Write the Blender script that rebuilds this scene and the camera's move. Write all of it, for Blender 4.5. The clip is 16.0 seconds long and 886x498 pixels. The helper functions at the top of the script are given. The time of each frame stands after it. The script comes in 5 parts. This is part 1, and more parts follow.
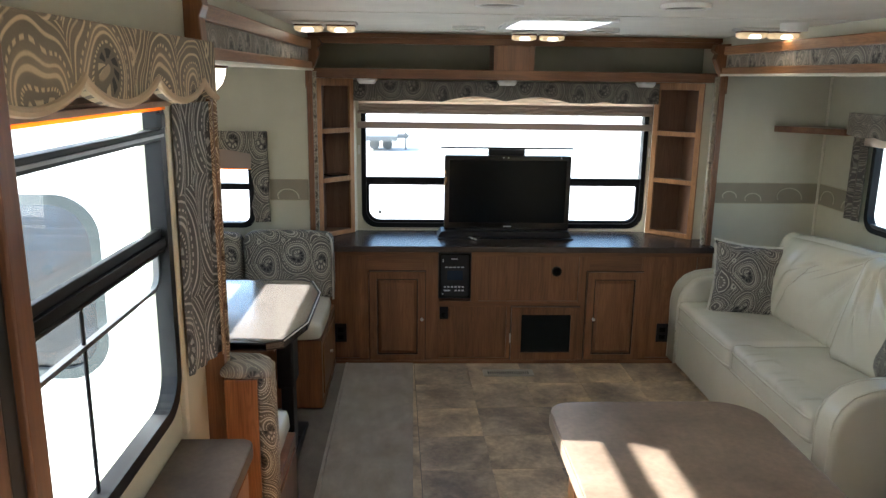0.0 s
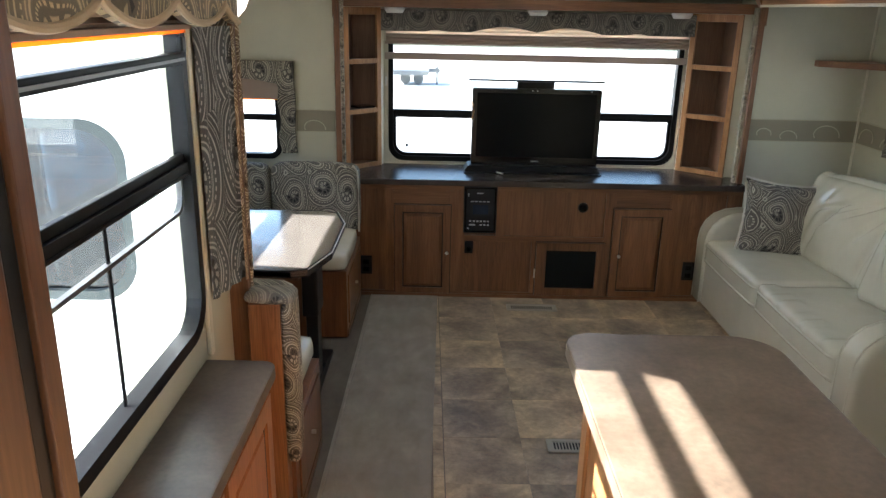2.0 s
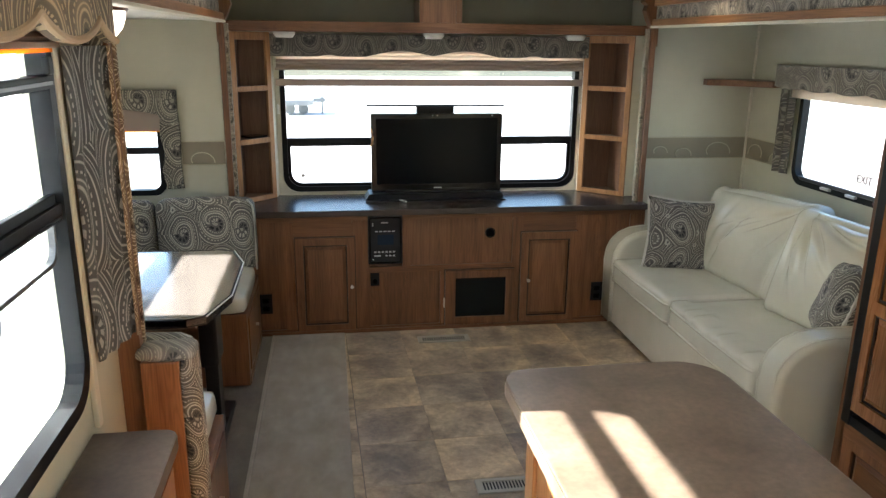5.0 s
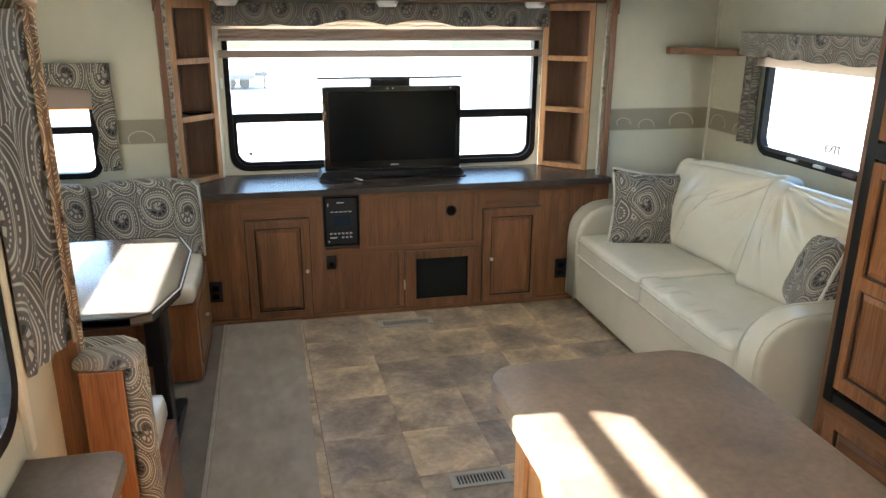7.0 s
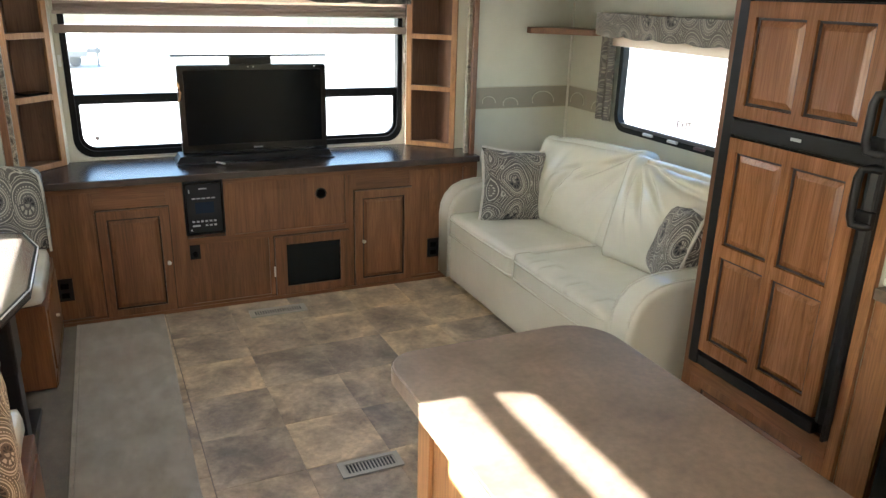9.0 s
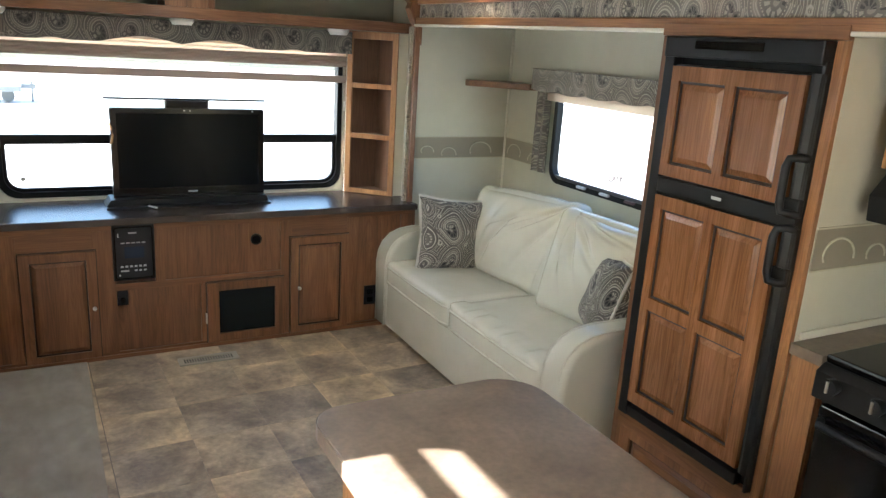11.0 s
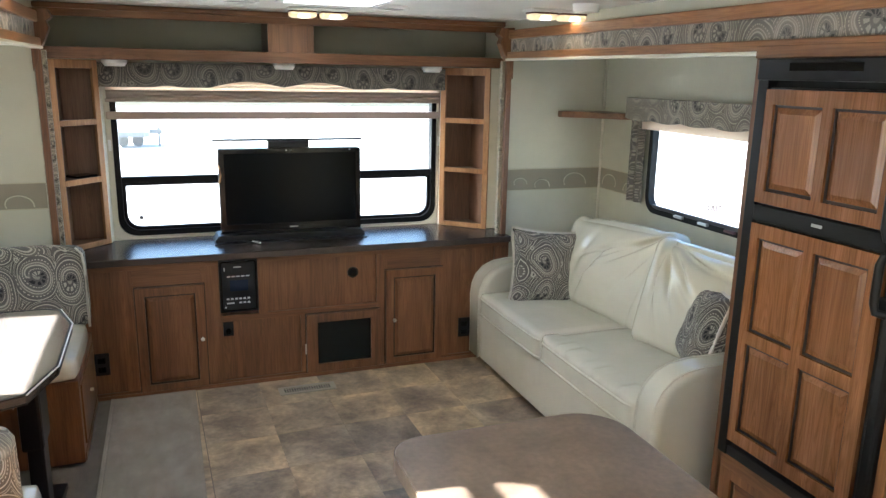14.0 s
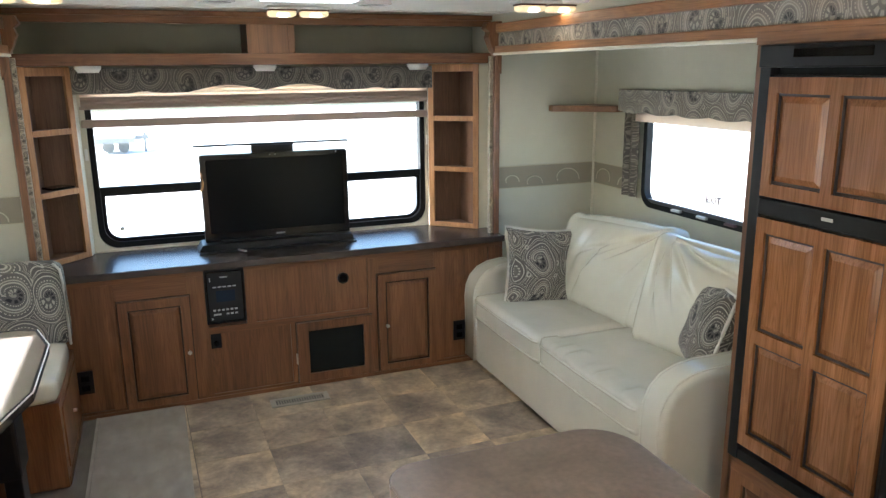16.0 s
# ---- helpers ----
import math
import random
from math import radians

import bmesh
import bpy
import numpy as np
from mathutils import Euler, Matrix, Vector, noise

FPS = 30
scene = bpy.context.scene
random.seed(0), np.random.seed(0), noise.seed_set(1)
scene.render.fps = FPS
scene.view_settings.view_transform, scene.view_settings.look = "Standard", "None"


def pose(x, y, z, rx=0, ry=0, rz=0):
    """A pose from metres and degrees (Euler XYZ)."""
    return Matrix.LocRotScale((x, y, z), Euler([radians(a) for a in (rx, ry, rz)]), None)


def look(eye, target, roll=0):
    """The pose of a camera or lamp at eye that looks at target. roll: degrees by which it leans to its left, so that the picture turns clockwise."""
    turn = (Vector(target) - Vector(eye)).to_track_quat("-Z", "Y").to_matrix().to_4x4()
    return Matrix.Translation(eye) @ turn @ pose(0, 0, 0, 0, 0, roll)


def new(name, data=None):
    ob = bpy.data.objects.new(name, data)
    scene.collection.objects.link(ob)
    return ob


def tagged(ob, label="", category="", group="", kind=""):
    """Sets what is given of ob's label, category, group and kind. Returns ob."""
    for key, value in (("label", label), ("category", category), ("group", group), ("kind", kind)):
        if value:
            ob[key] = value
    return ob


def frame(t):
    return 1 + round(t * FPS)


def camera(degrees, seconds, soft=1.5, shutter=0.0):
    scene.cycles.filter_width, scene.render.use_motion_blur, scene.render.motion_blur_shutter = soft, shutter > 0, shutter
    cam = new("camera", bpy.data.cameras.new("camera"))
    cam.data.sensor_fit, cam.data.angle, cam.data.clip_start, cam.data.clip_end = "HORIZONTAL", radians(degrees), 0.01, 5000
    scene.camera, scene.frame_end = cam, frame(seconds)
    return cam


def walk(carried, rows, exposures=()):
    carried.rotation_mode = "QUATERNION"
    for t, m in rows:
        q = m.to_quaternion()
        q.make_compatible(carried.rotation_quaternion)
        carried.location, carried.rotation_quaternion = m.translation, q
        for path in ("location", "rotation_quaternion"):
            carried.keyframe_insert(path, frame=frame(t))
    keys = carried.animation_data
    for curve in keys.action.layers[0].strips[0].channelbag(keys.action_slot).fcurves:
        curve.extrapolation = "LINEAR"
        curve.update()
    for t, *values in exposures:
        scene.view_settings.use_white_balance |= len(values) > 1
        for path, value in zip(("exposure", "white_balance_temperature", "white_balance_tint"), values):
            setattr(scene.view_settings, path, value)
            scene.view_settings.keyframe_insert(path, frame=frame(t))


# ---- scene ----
cam = camera(61.5, 16.0, soft=1.4)
PATH = [
    (0, (0.071, -0.068, 1.776), (0.151, 1.879, 1.326), 0.8),
    (0.5, (0.092, -0.082, 1.768), (0.107, 1.856, 1.273), 0.9),
    (1, (0.098, -0.085, 1.764), (0.085, 1.84, 1.221), 1.0),
    (1.5, (0.101, -0.077, 1.756), (0.076, 1.833, 1.164), 0.8),
    (2, (0.099, -0.077, 1.756), (0.101, 1.827, 1.143), 1.2),
    (2.5, (0.072, -0.068, 1.751), (0.079, 1.843, 1.161), 1.6),
    (3, (0.049, -0.058, 1.743), (0.06, 1.868, 1.203), 1.3),
    (3.5, (0.04, -0.046, 1.738), (0.131, 1.884, 1.22), 1.2),
    (4, (0.033, -0.006, 1.734), (0.218, 1.914, 1.208), 1.2),
    (6.5, (0.003, 0.284, 1.7), (0.383, 2.161, 1.125), 0.1),
    (7, (-0.012, 0.317, 1.698), (0.412, 2.175, 1.094), 0.4),
    (7.5, (-0.023, 0.355, 1.683), (0.444, 2.2, 1.068), 0.3),
    (8, (-0.042, 0.376, 1.685), (0.526, 2.187, 1.055), 0.5),
    (8.5, (-0.067, 0.388, 1.676), (0.627, 2.153, 1.04), 1.1),
    (9, (-0.076, 0.393, 1.692), (0.703, 2.117, 1.042), 1.6),
    (9.5, (-0.07, 0.396, 1.683), (0.797, 2.084, 1.051), 2.5),
    (12, (-0.039, 0.352, 1.738), (0.885, 2.063, 1.271), 3.4),
    (12.5, (-0.043, 0.339, 1.733), (0.826, 2.083, 1.283), 3.0),
    (13, (-0.023, 0.339, 1.731), (0.761, 2.125, 1.289), 2.2),
    (13.5, (0.001, 0.338, 1.725), (0.705, 2.158, 1.285), 1.4),
    (14, (0.01, 0.344, 1.723), (0.688, 2.168, 1.265), 1.1),
    (14.5, (0.02, 0.347, 1.721), (0.673, 2.181, 1.263), 0.6),
    (15, (0.044, 0.369, 1.709), (0.692, 2.203, 1.243), -0.1),
    (15.5, (0.052, 0.416, 1.712), (0.751, 2.229, 1.239), -0.3),
    (16, (0.055, 0.463, 1.726), (0.752, 2.279, 1.258), -0.6),
]
walk(cam, [(t, look(eye, target, roll)) for t, eye, target, roll in PATH], exposures=[(0, 3.04, 5850, 8), (4, 3.12, 5980, 8), (6.5, 3.72, 6080, 8), (9.5, 3.80, 6080, 8), (12, 3.76, 5780, 8), (16, 3.76, 5760, 8)])


# ---- world, sun, exposure ----
world = bpy.data.worlds.new("sky")
scene.world = world
world.use_nodes = True
wn = world.node_tree
sky = wn.nodes.new("ShaderNodeTexSky")
sky.sky_type, sky.sun_disc = "NISHITA", False
SUN_ELEV, SUN_AZ = radians(33), radians(-93)
sky.sun_elevation, sky.sun_rotation = SUN_ELEV, radians(267)
sky.air_density, sky.dust_density = 1.0, 2.0
wn.links.new(sky.outputs[0], wn.nodes["Background"].inputs[0])
wn.nodes["Background"].inputs[1].default_value = 0.115
sun = new("sun", bpy.data.lights.new("sun", "SUN"))
sun.data.energy, sun.data.angle, sun.data.color = 5.0, radians(0.6), (1.0, 0.95, 0.86)
sun.matrix_world = look((-8 * math.cos(SUN_ELEV), 0.55, 8 * math.sin(SUN_ELEV)), (0, 0, 0))


# ---- materials ----
def mat(name, rough=0.5, metal=0.0, base=(0.5, 0.5, 0.5)):
    m = bpy.data.materials.new(name)
    m.use_nodes = True
    b = m.node_tree.nodes["Principled BSDF"]
    b.inputs["Roughness"].default_value = rough
    b.inputs["Metallic"].default_value = metal
    b.inputs["Base Color"].default_value = (*base, 1)
    return m


def node(m, kind, **sets):
    n = m.node_tree.nodes.new(kind)
    for k, v in sets.items():
        n.inputs[k].default_value = v
    return n


def wire(m, a, b):
    m.node_tree.links.new(a, b)


def bsdf(m):
    return m.node_tree.nodes["Principled BSDF"]


def coords(m, scale=(1, 1, 1)):
    t = node(m, "ShaderNodeTexCoord")
    mp = node(m, "ShaderNodeMapping")
    mp.inputs["Scale"].default_value = scale
    wire(m, t.outputs["Object"], mp.inputs["Vector"])
    return mp.outputs["Vector"]


def ramp(m, fac, stops):
    r = node(m, "ShaderNodeValToRGB")
    e = r.color_ramp.elements
    e.remove(e[1])
    e[0].position, e[0].color = stops[0][0], (*stops[0][1], 1)
    for p, c in stops[1:]:
        e.new(p).color = (*c, 1)
    wire(m, fac, r.inputs[0])
    return r.outputs[0]


def mix(m, fac, a, b, blend="MIX"):
    n = node(m, "ShaderNodeMix")
    n.data_type, n.blend_type = "RGBA", blend
    for sock, v in ((n.inputs[0], fac), (n.inputs[6], a), (n.inputs[7], b)):
        if isinstance(v, (int, float)):
            sock.default_value = v
        elif isinstance(v, tuple):
            sock.default_value = (*v, 1)
        else:
            wire(m, v, sock)
    return n.outputs[2]


def bump(m, height, strength=0.2, dist=0.002):
    b = node(m, "ShaderNodeBump", Strength=strength, Distance=dist)
    wire(m, height, b.inputs["Height"])
    wire(m, b.outputs[0], bsdf(m).inputs["Normal"])


def noise_tex(m, vec, scale, detail=4, rough=0.55, dist=0.0):
    n = node(m, "ShaderNodeTexNoise", Scale=scale, Detail=detail, Roughness=rough, Distortion=dist)
    wire(m, vec, n.inputs["Vector"])
    return n.outputs["Fac"]


def maths(m, op, a, b=0.0):
    n = node(m, "ShaderNodeMath")
    n.operation = op
    for sock, v in zip(n.inputs, (a, b)):
        if isinstance(v, (int, float)):
            sock.default_value = v
        else:
            wire(m, v, sock)
    return n.outputs[0]


def wood(name, axis, dark, mid, light, rough=0.38):
    """Oak-print wood with its grain along one axis: broad figure, fine streaks and pores."""
    m = mat(name, rough)
    k = "xyz".index(axis)

    def along(across, length):
        st = [across] * 3
        st[k] = length
        return coords(m, st)
    g = noise_tex(m, along(20.0, 1.3), 1.0, 5, 0.6, 0.9)
    broad = noise_tex(m, along(5.0, 0.9), 1.0, 2, 0.5, 1.6)
    pores = noise_tex(m, along(170.0, 5.0), 1.0, 2, 0.5)
    both = maths(m, "ADD", maths(m, "MULTIPLY", g, 0.6), maths(m, "MULTIPLY", broad, 0.4))
    col = ramp(m, both, [(0.3, dark), (0.5, mid), (0.7, light)])
    pr = ramp(m, pores, [(0.36, (0.68, 0.63, 0.58)), (0.55, (1, 1, 1))])
    col = mix(m, 0.6, col, pr, "MULTIPLY")
    flame = noise_tex(m, along(9.0, 0.55), 1.0, 1, 0.4, 2.6)
    rings = maths(m, "SINE", maths(m, "MULTIPLY", flame, 95.0))
    col = mix(m, 0.5, col, ramp(m, maths(m, "ADD", maths(m, "MULTIPLY", rings, 0.5), 0.5), [(0.0, (0.74, 0.70, 0.66)), (0.45, (1.0, 1.0, 1.0)), (1.0, (1.08, 1.06, 1.04))]), "MULTIPLY")
    info = node(m, "ShaderNodeObjectInfo")
    shade = ramp(m, info.outputs["Random"], [(0.0, (0.84, 0.82, 0.80)), (1.0, (1.1, 1.08, 1.05))])
    col = mix(m, 1.0, col, shade, "MULTIPLY")
    wire(m, col, bsdf(m).inputs["Base Color"])
    bump(m, pores, 0.12, 0.001)
    return m


WD = ((0.106, 0.044, 0.018), (0.182, 0.080, 0.033), (0.262, 0.123, 0.053))
WOOD, WOOD_X, WOOD_Y = (wood("cabinet_wood_" + a, a, *WD) for a in "zxy")
# Near-black wood for stain and painted shade in grooves and round doors.
GROOVE_DARK = wood("groove_dark_wood", "z", (0.016, 0.008, 0.005), (0.026, 0.012, 0.007), (0.038, 0.018, 0.010), 0.5)
OAK = wood("honey_oak", "z", (0.285, 0.136, 0.053), (0.385, 0.196, 0.081), (0.475, 0.257, 0.114))
TRIM_OAK, TRIM_OAK_Y = (wood("trim_oak_" + a, a, (0.19, 0.085, 0.032), (0.285, 0.133, 0.053), (0.37, 0.185, 0.078)) for a in "zy")
LRED = wood("warm_wood", "z", (0.20, 0.075, 0.026), (0.31, 0.125, 0.046), (0.40, 0.18, 0.075), 0.34)
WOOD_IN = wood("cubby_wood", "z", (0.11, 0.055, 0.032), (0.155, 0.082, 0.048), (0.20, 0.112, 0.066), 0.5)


def laminate(name, a, b, c, rough):
    m = mat(name, rough)
    v = coords(m)
    n1 = noise_tex(m, v, 5.0, 6, 0.62, 0.4)
    n2 = noise_tex(m, v, 60.0, 3, 0.6)
    col = ramp(m, n1, [(0.3, a), (0.5, b), (0.72, c)])
    sp = ramp(m, n2, [(0.35, (0.7, 0.7, 0.7)), (0.62, (1.12, 1.1, 1.08))])
    wire(m, mix(m, 0.5, col, sp, "MULTIPLY"), bsdf(m).inputs["Base Color"])
    bump(m, n2, 0.06, 0.001)
    return m


COUNTER = laminate("dark_laminate", (0.034, 0.024, 0.019), (0.05, 0.036, 0.029), (0.068, 0.05, 0.04), 0.27)
ISLAND_TOP = laminate("brown_stone_laminate", (0.105, 0.074, 0.053), (0.152, 0.111, 0.080), (0.21, 0.158, 0.117), 0.33)
LOW_TOP = laminate("brown_laminate", (0.066, 0.048, 0.036), (0.098, 0.073, 0.055), (0.138, 0.106, 0.081), 0.36)
TABLE_TOP = laminate("table_laminate", (0.15, 0.13, 0.115), (0.175, 0.153, 0.136), (0.20, 0.177, 0.158), 0.2)
bsdf(TABLE_TOP).inputs["Specular IOR Level"].default_value = 1.0
bsdf(TABLE_TOP).inputs["Coat Weight"].default_value = 1.0
bsdf(TABLE_TOP).inputs["Coat Roughness"].default_value = 0.16
bsdf(TABLE_TOP).inputs["Coat IOR"].default_value = 1.7


def paper(name, base, weave=260.0):
    m = mat(name, 0.6)
    v = coords(m)
    n1 = noise_tex(m, v, 2.2, 4, 0.6)
    n2 = noise_tex(m, coords(m, (weave, weave, weave * 0.15)), 1.0, 2)
    n3 = noise_tex(m, coords(m, (weave * 0.15, weave * 0.15, weave)), 1.0, 2)
    cr = ramp(m, n1, [(0.3, tuple(c * 0.9 for c in base)), (0.7, tuple(min(1, c * 1.07) for c in base))])
    wv = maths(m, "ADD", n2, n3)
    cr = mix(m, 0.35, cr, ramp(m, wv, [(0.3, (0.8, 0.8, 0.8)), (0.7, (1.1, 1.1, 1.1))]), "MULTIPLY")
    wire(m, cr, bsdf(m).inputs["Base Color"])
    bump(m, wv, 0.1, 0.0008)
    return m


WALL = paper("wallpaper", (0.50, 0.48, 0.375))
# Wallpaper with the shade of the open compartments put into its colour.
WALL_SHADED = paper("wallpaper_shaded", (0.23, 0.22, 0.165))
BAND = paper("border_paper", (0.255, 0.225, 0.165))
BAND_LINE = mat("border_scroll", 0.6, 0, (0.46, 0.43, 0.31))
CEIL = paper("ceiling_panel", (0.74, 0.72, 0.66), 120)
CREAM = mat("cream_trim", 0.4, 0, (0.62, 0.58, 0.47))


def fabric(name, ground, dark, line, scale=5.3, drift=0.07):
    """Woven upholstery with paisley curls: double cream lines curl round dark flowers, with stitched dots between."""
    m = mat(name, 0.75)
    v = coords(m)
    sep = node(m, "ShaderNodeSeparateXYZ")
    wire(m, v, sep.inputs[0])
    flat = node(m, "ShaderNodeCombineXYZ")
    wire(m, maths(m, "ADD", sep.outputs[0], sep.outputs[1]), flat.inputs[0])
    wire(m, maths(m, "MULTIPLY", sep.outputs[2], 0.8), flat.inputs[1])
    wob = node(m, "ShaderNodeTexNoise", Scale=5.0, Detail=1.0)
    wire(m, flat.outputs[0], wob.inputs["Vector"])
    sub = node(m, "ShaderNodeVectorMath")
    sub.operation = "SUBTRACT"
    sub.inputs[1].default_value = (0.5, 0.5, 0.5)
    wire(m, wob.outputs["Color"], sub.inputs[0])
    sc = node(m, "ShaderNodeVectorMath")
    sc.operation = "SCALE"
    sc.inputs["Scale"].default_value = drift
    wire(m, sub.outputs[0], sc.inputs[0])
    ad = node(m, "ShaderNodeVectorMath")
    ad.operation = "ADD"
    wire(m, flat.outputs[0], ad.inputs[0])
    wire(m, sc.outputs[0], ad.inputs[1])

    def curls(size, jitter):
        vo = node(m, "ShaderNodeTexVoronoi", Scale=size, Randomness=jitter)
        vo.voronoi_dimensions = "2D"
        wire(m, ad.outputs[0], vo.inputs["Vector"])
        rel = node(m, "ShaderNodeVectorMath")
        rel.operation = "SUBTRACT"
        wire(m, ad.outputs[0], rel.inputs[0])
        wire(m, vo.outputs["Position"], rel.inputs[1])
        ax = node(m, "ShaderNodeSeparateXYZ")
        wire(m, rel.outputs[0], ax.inputs[0])
        return vo, maths(m, "ARCTAN2", ax.outputs[1], ax.outputs[0])

    vo, ang = curls(scale, 0.42)
    cell = node(m, "ShaderNodeSeparateColor")
    wire(m, vo.outputs["Color"], cell.inputs[0])
    own = maths(m, "ADD", ang, maths(m, "MULTIPLY", cell.outputs[0], 6.283))
    turn = maths(m, "ADD", maths(m, "MULTIPLY", ang, 0.022), vo.outputs["Distance"])
    o, r_, g_, b_ = (0, 0, 0), (1, 0, 0), (0, 1, 0), (0, 0, 1)
    stops = [(0.0, (0.5, 0, 0)), (0.022, (0.5, 0, 0)), (0.032, o), (0.075, o), (0.083, g_), (0.155, g_), (0.163, o), (0.196, o), (0.203, b_), (0.219, b_), (0.226, o), (0.268, o), (0.275, r_), (0.293, r_), (0.300, o), (0.322, o), (0.328, r_), (0.338, r_), (0.345, o), (0.375, o), (0.382, b_), (0.396, b_), (0.403, o), (0.452, o), (0.459, r_), (0.473, r_), (0.480, o), (0.520, o), (0.527, (0.6, 0, 0)), (0.535, (0.6, 0, 0)), (0.542, o)]
    rings = node(m, "ShaderNodeSeparateColor")
    wire(m, ramp(m, turn, stops), rings.inputs[0])
    beads = maths(m, "GREATER_THAN", maths(m, "SINE", maths(m, "MULTIPLY", ang, 34.0)), -0.1)
    lines = maths(m, "ADD", rings.outputs[0], maths(m, "MULTIPLY", rings.outputs[2], beads))
    arcs = maths(m, "GREATER_THAN", maths(m, "SINE", maths(m, "MULTIPLY", turn, 92.0)), 0.62)
    lines = maths(m, "ADD", lines, maths(m, "MULTIPLY", maths(m, "MULTIPLY", arcs, maths(m, "GREATER_THAN", turn, 0.56)), 0.8))
    petals = maths(m, "GREATER_THAN", maths(m, "SINE", maths(m, "MULTIPLY", own, 9.0)), -0.3)
    half = maths(m, "GREATER_THAN", maths(m, "SINE", own), -0.25)
    flower = maths(m, "MULTIPLY", rings.outputs[1], petals)
    heart = maths(m, "MULTIPLY", flower, half)
    blossom = maths(m, "MULTIPLY", maths(m, "SUBTRACT", flower, heart), 0.8)
    vo2, ang2 = curls(scale * 2.1, 0.9)
    bud = ramp(m, vo2.outputs["Distance"], [(0.06, (0, 0, 0)), (0.08, (1, 1, 1)), (0.13, (1, 1, 1)), (0.16, (0, 0, 0))])
    gap = ramp(m, turn, [(0.50, (0, 0, 0)), (0.54, (0.9, 0.9, 0.9))])
    bud = mix(m, 1.0, bud, gap, "MULTIPLY")
    big = noise_tex(m, v, 7.0, 2)
    col = ramp(m, big, [(0.35, tuple(c * 0.85 for c in ground)), (0.65, tuple(c * 1.12 for c in ground))])
    shade = ramp(m, turn, [(0.16, (0.66, 0.67, 0.70)), (0.25, (0.85, 0.86, 0.88)), (0.28, (1.18, 1.16, 1.12)), (0.34, (1.18, 1.16, 1.12)), (0.40, (0.86, 0.86, 0.88)), (0.55, (0.74, 0.73, 0.72))])
    col = mix(m, 1.0, col, shade, "MULTIPLY")
    col = mix(m, heart, col, dark)
    col = mix(m, blossom, col, line)
    col = mix(m, lines, col, line)
    col = mix(m, bud, col, line)
    fine = noise_tex(m, v, 420.0, 2)
    col = mix(m, 0.4, col, ramp(m, fine, [(0.3, (0.72, 0.72, 0.72)), (0.7, (1.15, 1.15, 1.15))]), "MULTIPLY")
    wire(m, col, bsdf(m).inputs["Base Color"])
    bump(m, maths(m, "ADD", fine, lines), 0.15, 0.001)
    return m


FAB = fabric("paisley_fabric", (0.135, 0.122, 0.103), (0.010, 0.010, 0.012), (0.46, 0.425, 0.34), 5.6)
FAB_BIG = fabric("paisley_curtain", (0.092, 0.098, 0.106), (0.006, 0.007, 0.010), (0.43, 0.44, 0.43), 4.0, 0.05)
bsdf(FAB_BIG).inputs["Roughness"].default_value = 0.5
# Paisley with the sun from behind painted in: lighter ground, gold lines.
FAB_BACKLIT = fabric("paisley_backlit", (0.205, 0.172, 0.122), (0.02, 0.019, 0.018), (0.56, 0.45, 0.28), 3.7, 0.16)
# Paisley copy dimmed in colour for shaded cloth: rear valance, sofa curtain.
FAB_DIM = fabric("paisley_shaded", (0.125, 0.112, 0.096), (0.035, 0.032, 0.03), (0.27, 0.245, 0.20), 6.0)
FAB_TRIM = fabric("paisley_trim", (0.27, 0.235, 0.175), (0.09, 0.08, 0.065), (0.56, 0.50, 0.39), 13.0, 0.05)
FAB_EDGE = fabric("paisley_cushion_edge", (0.19, 0.155, 0.11), (0.03, 0.028, 0.026), (0.58, 0.52, 0.41), 9.0)
# Same cloth recoloured orange-tan, as sunlight makes the folded edge look.
FAB_SUNLIT = fabric("paisley_sunlit", (0.27, 0.185, 0.115), (0.07, 0.04, 0.025), (0.66, 0.55, 0.40), 8.0, 0.12)
FAB_FINE = fabric("paisley_fabric_fine", (0.225, 0.202, 0.17), (0.055, 0.052, 0.048), (0.42, 0.385, 0.315), 6.2, 0.09)
PIPING = mat("cream_piping", 0.6, 0, (0.55, 0.52, 0.44))
WELT = mat("tan_welt", 0.7, 0, (0.46, 0.36, 0.24))


def leather():
    m = mat("cream_leather", 0.26)
    v = coords(m)
    n1 = noise_tex(m, v, 4.0, 3, 0.5)
    vo = node(m, "ShaderNodeTexVoronoi", Scale=260.0)
    wire(m, v, vo.inputs["Vector"])
    wire(m, ramp(m, n1, [(0.3, (0.545, 0.515, 0.405)), (0.7, (0.60, 0.567, 0.452))]), bsdf(m).inputs["Base Color"])
    crease = noise_tex(m, v, 16.0, 3, 0.5, 0.5)
    bsdf(m).inputs["Coat Weight"].default_value = 0.35
    bsdf(m).inputs["Coat Roughness"].default_value = 0.12
    bump(m, maths(m, "ADD", maths(m, "MULTIPLY", vo.outputs["Distance"], 0.12), crease), 0.2, 0.005)
    return m


LEATHER = leather()
BLACK = mat("black_plastic", 0.42, 0, (0.007, 0.007, 0.0075))
BLACK_M = mat("black_frame", 0.4, 0, (0.011, 0.011, 0.012))
GLOSS = mat("black_gloss", 0.14, 0, (0.004, 0.004, 0.0045))
SCREEN = mat("tv_screen", 0.22, 0, (0.002, 0.003, 0.0045))
# Black seal lifted to grey-blue; the glare haze is in its colour.
HAZED_RUBBER = mat("hazed_rubber", 0.7, 0, (0.055, 0.068, 0.076))
for mm, level in ((BLACK, 0.3), (BLACK_M, 0.12), (GLOSS, 0.35), (SCREEN, 0.09)):
    bsdf(mm).inputs["Specular IOR Level"].default_value = level
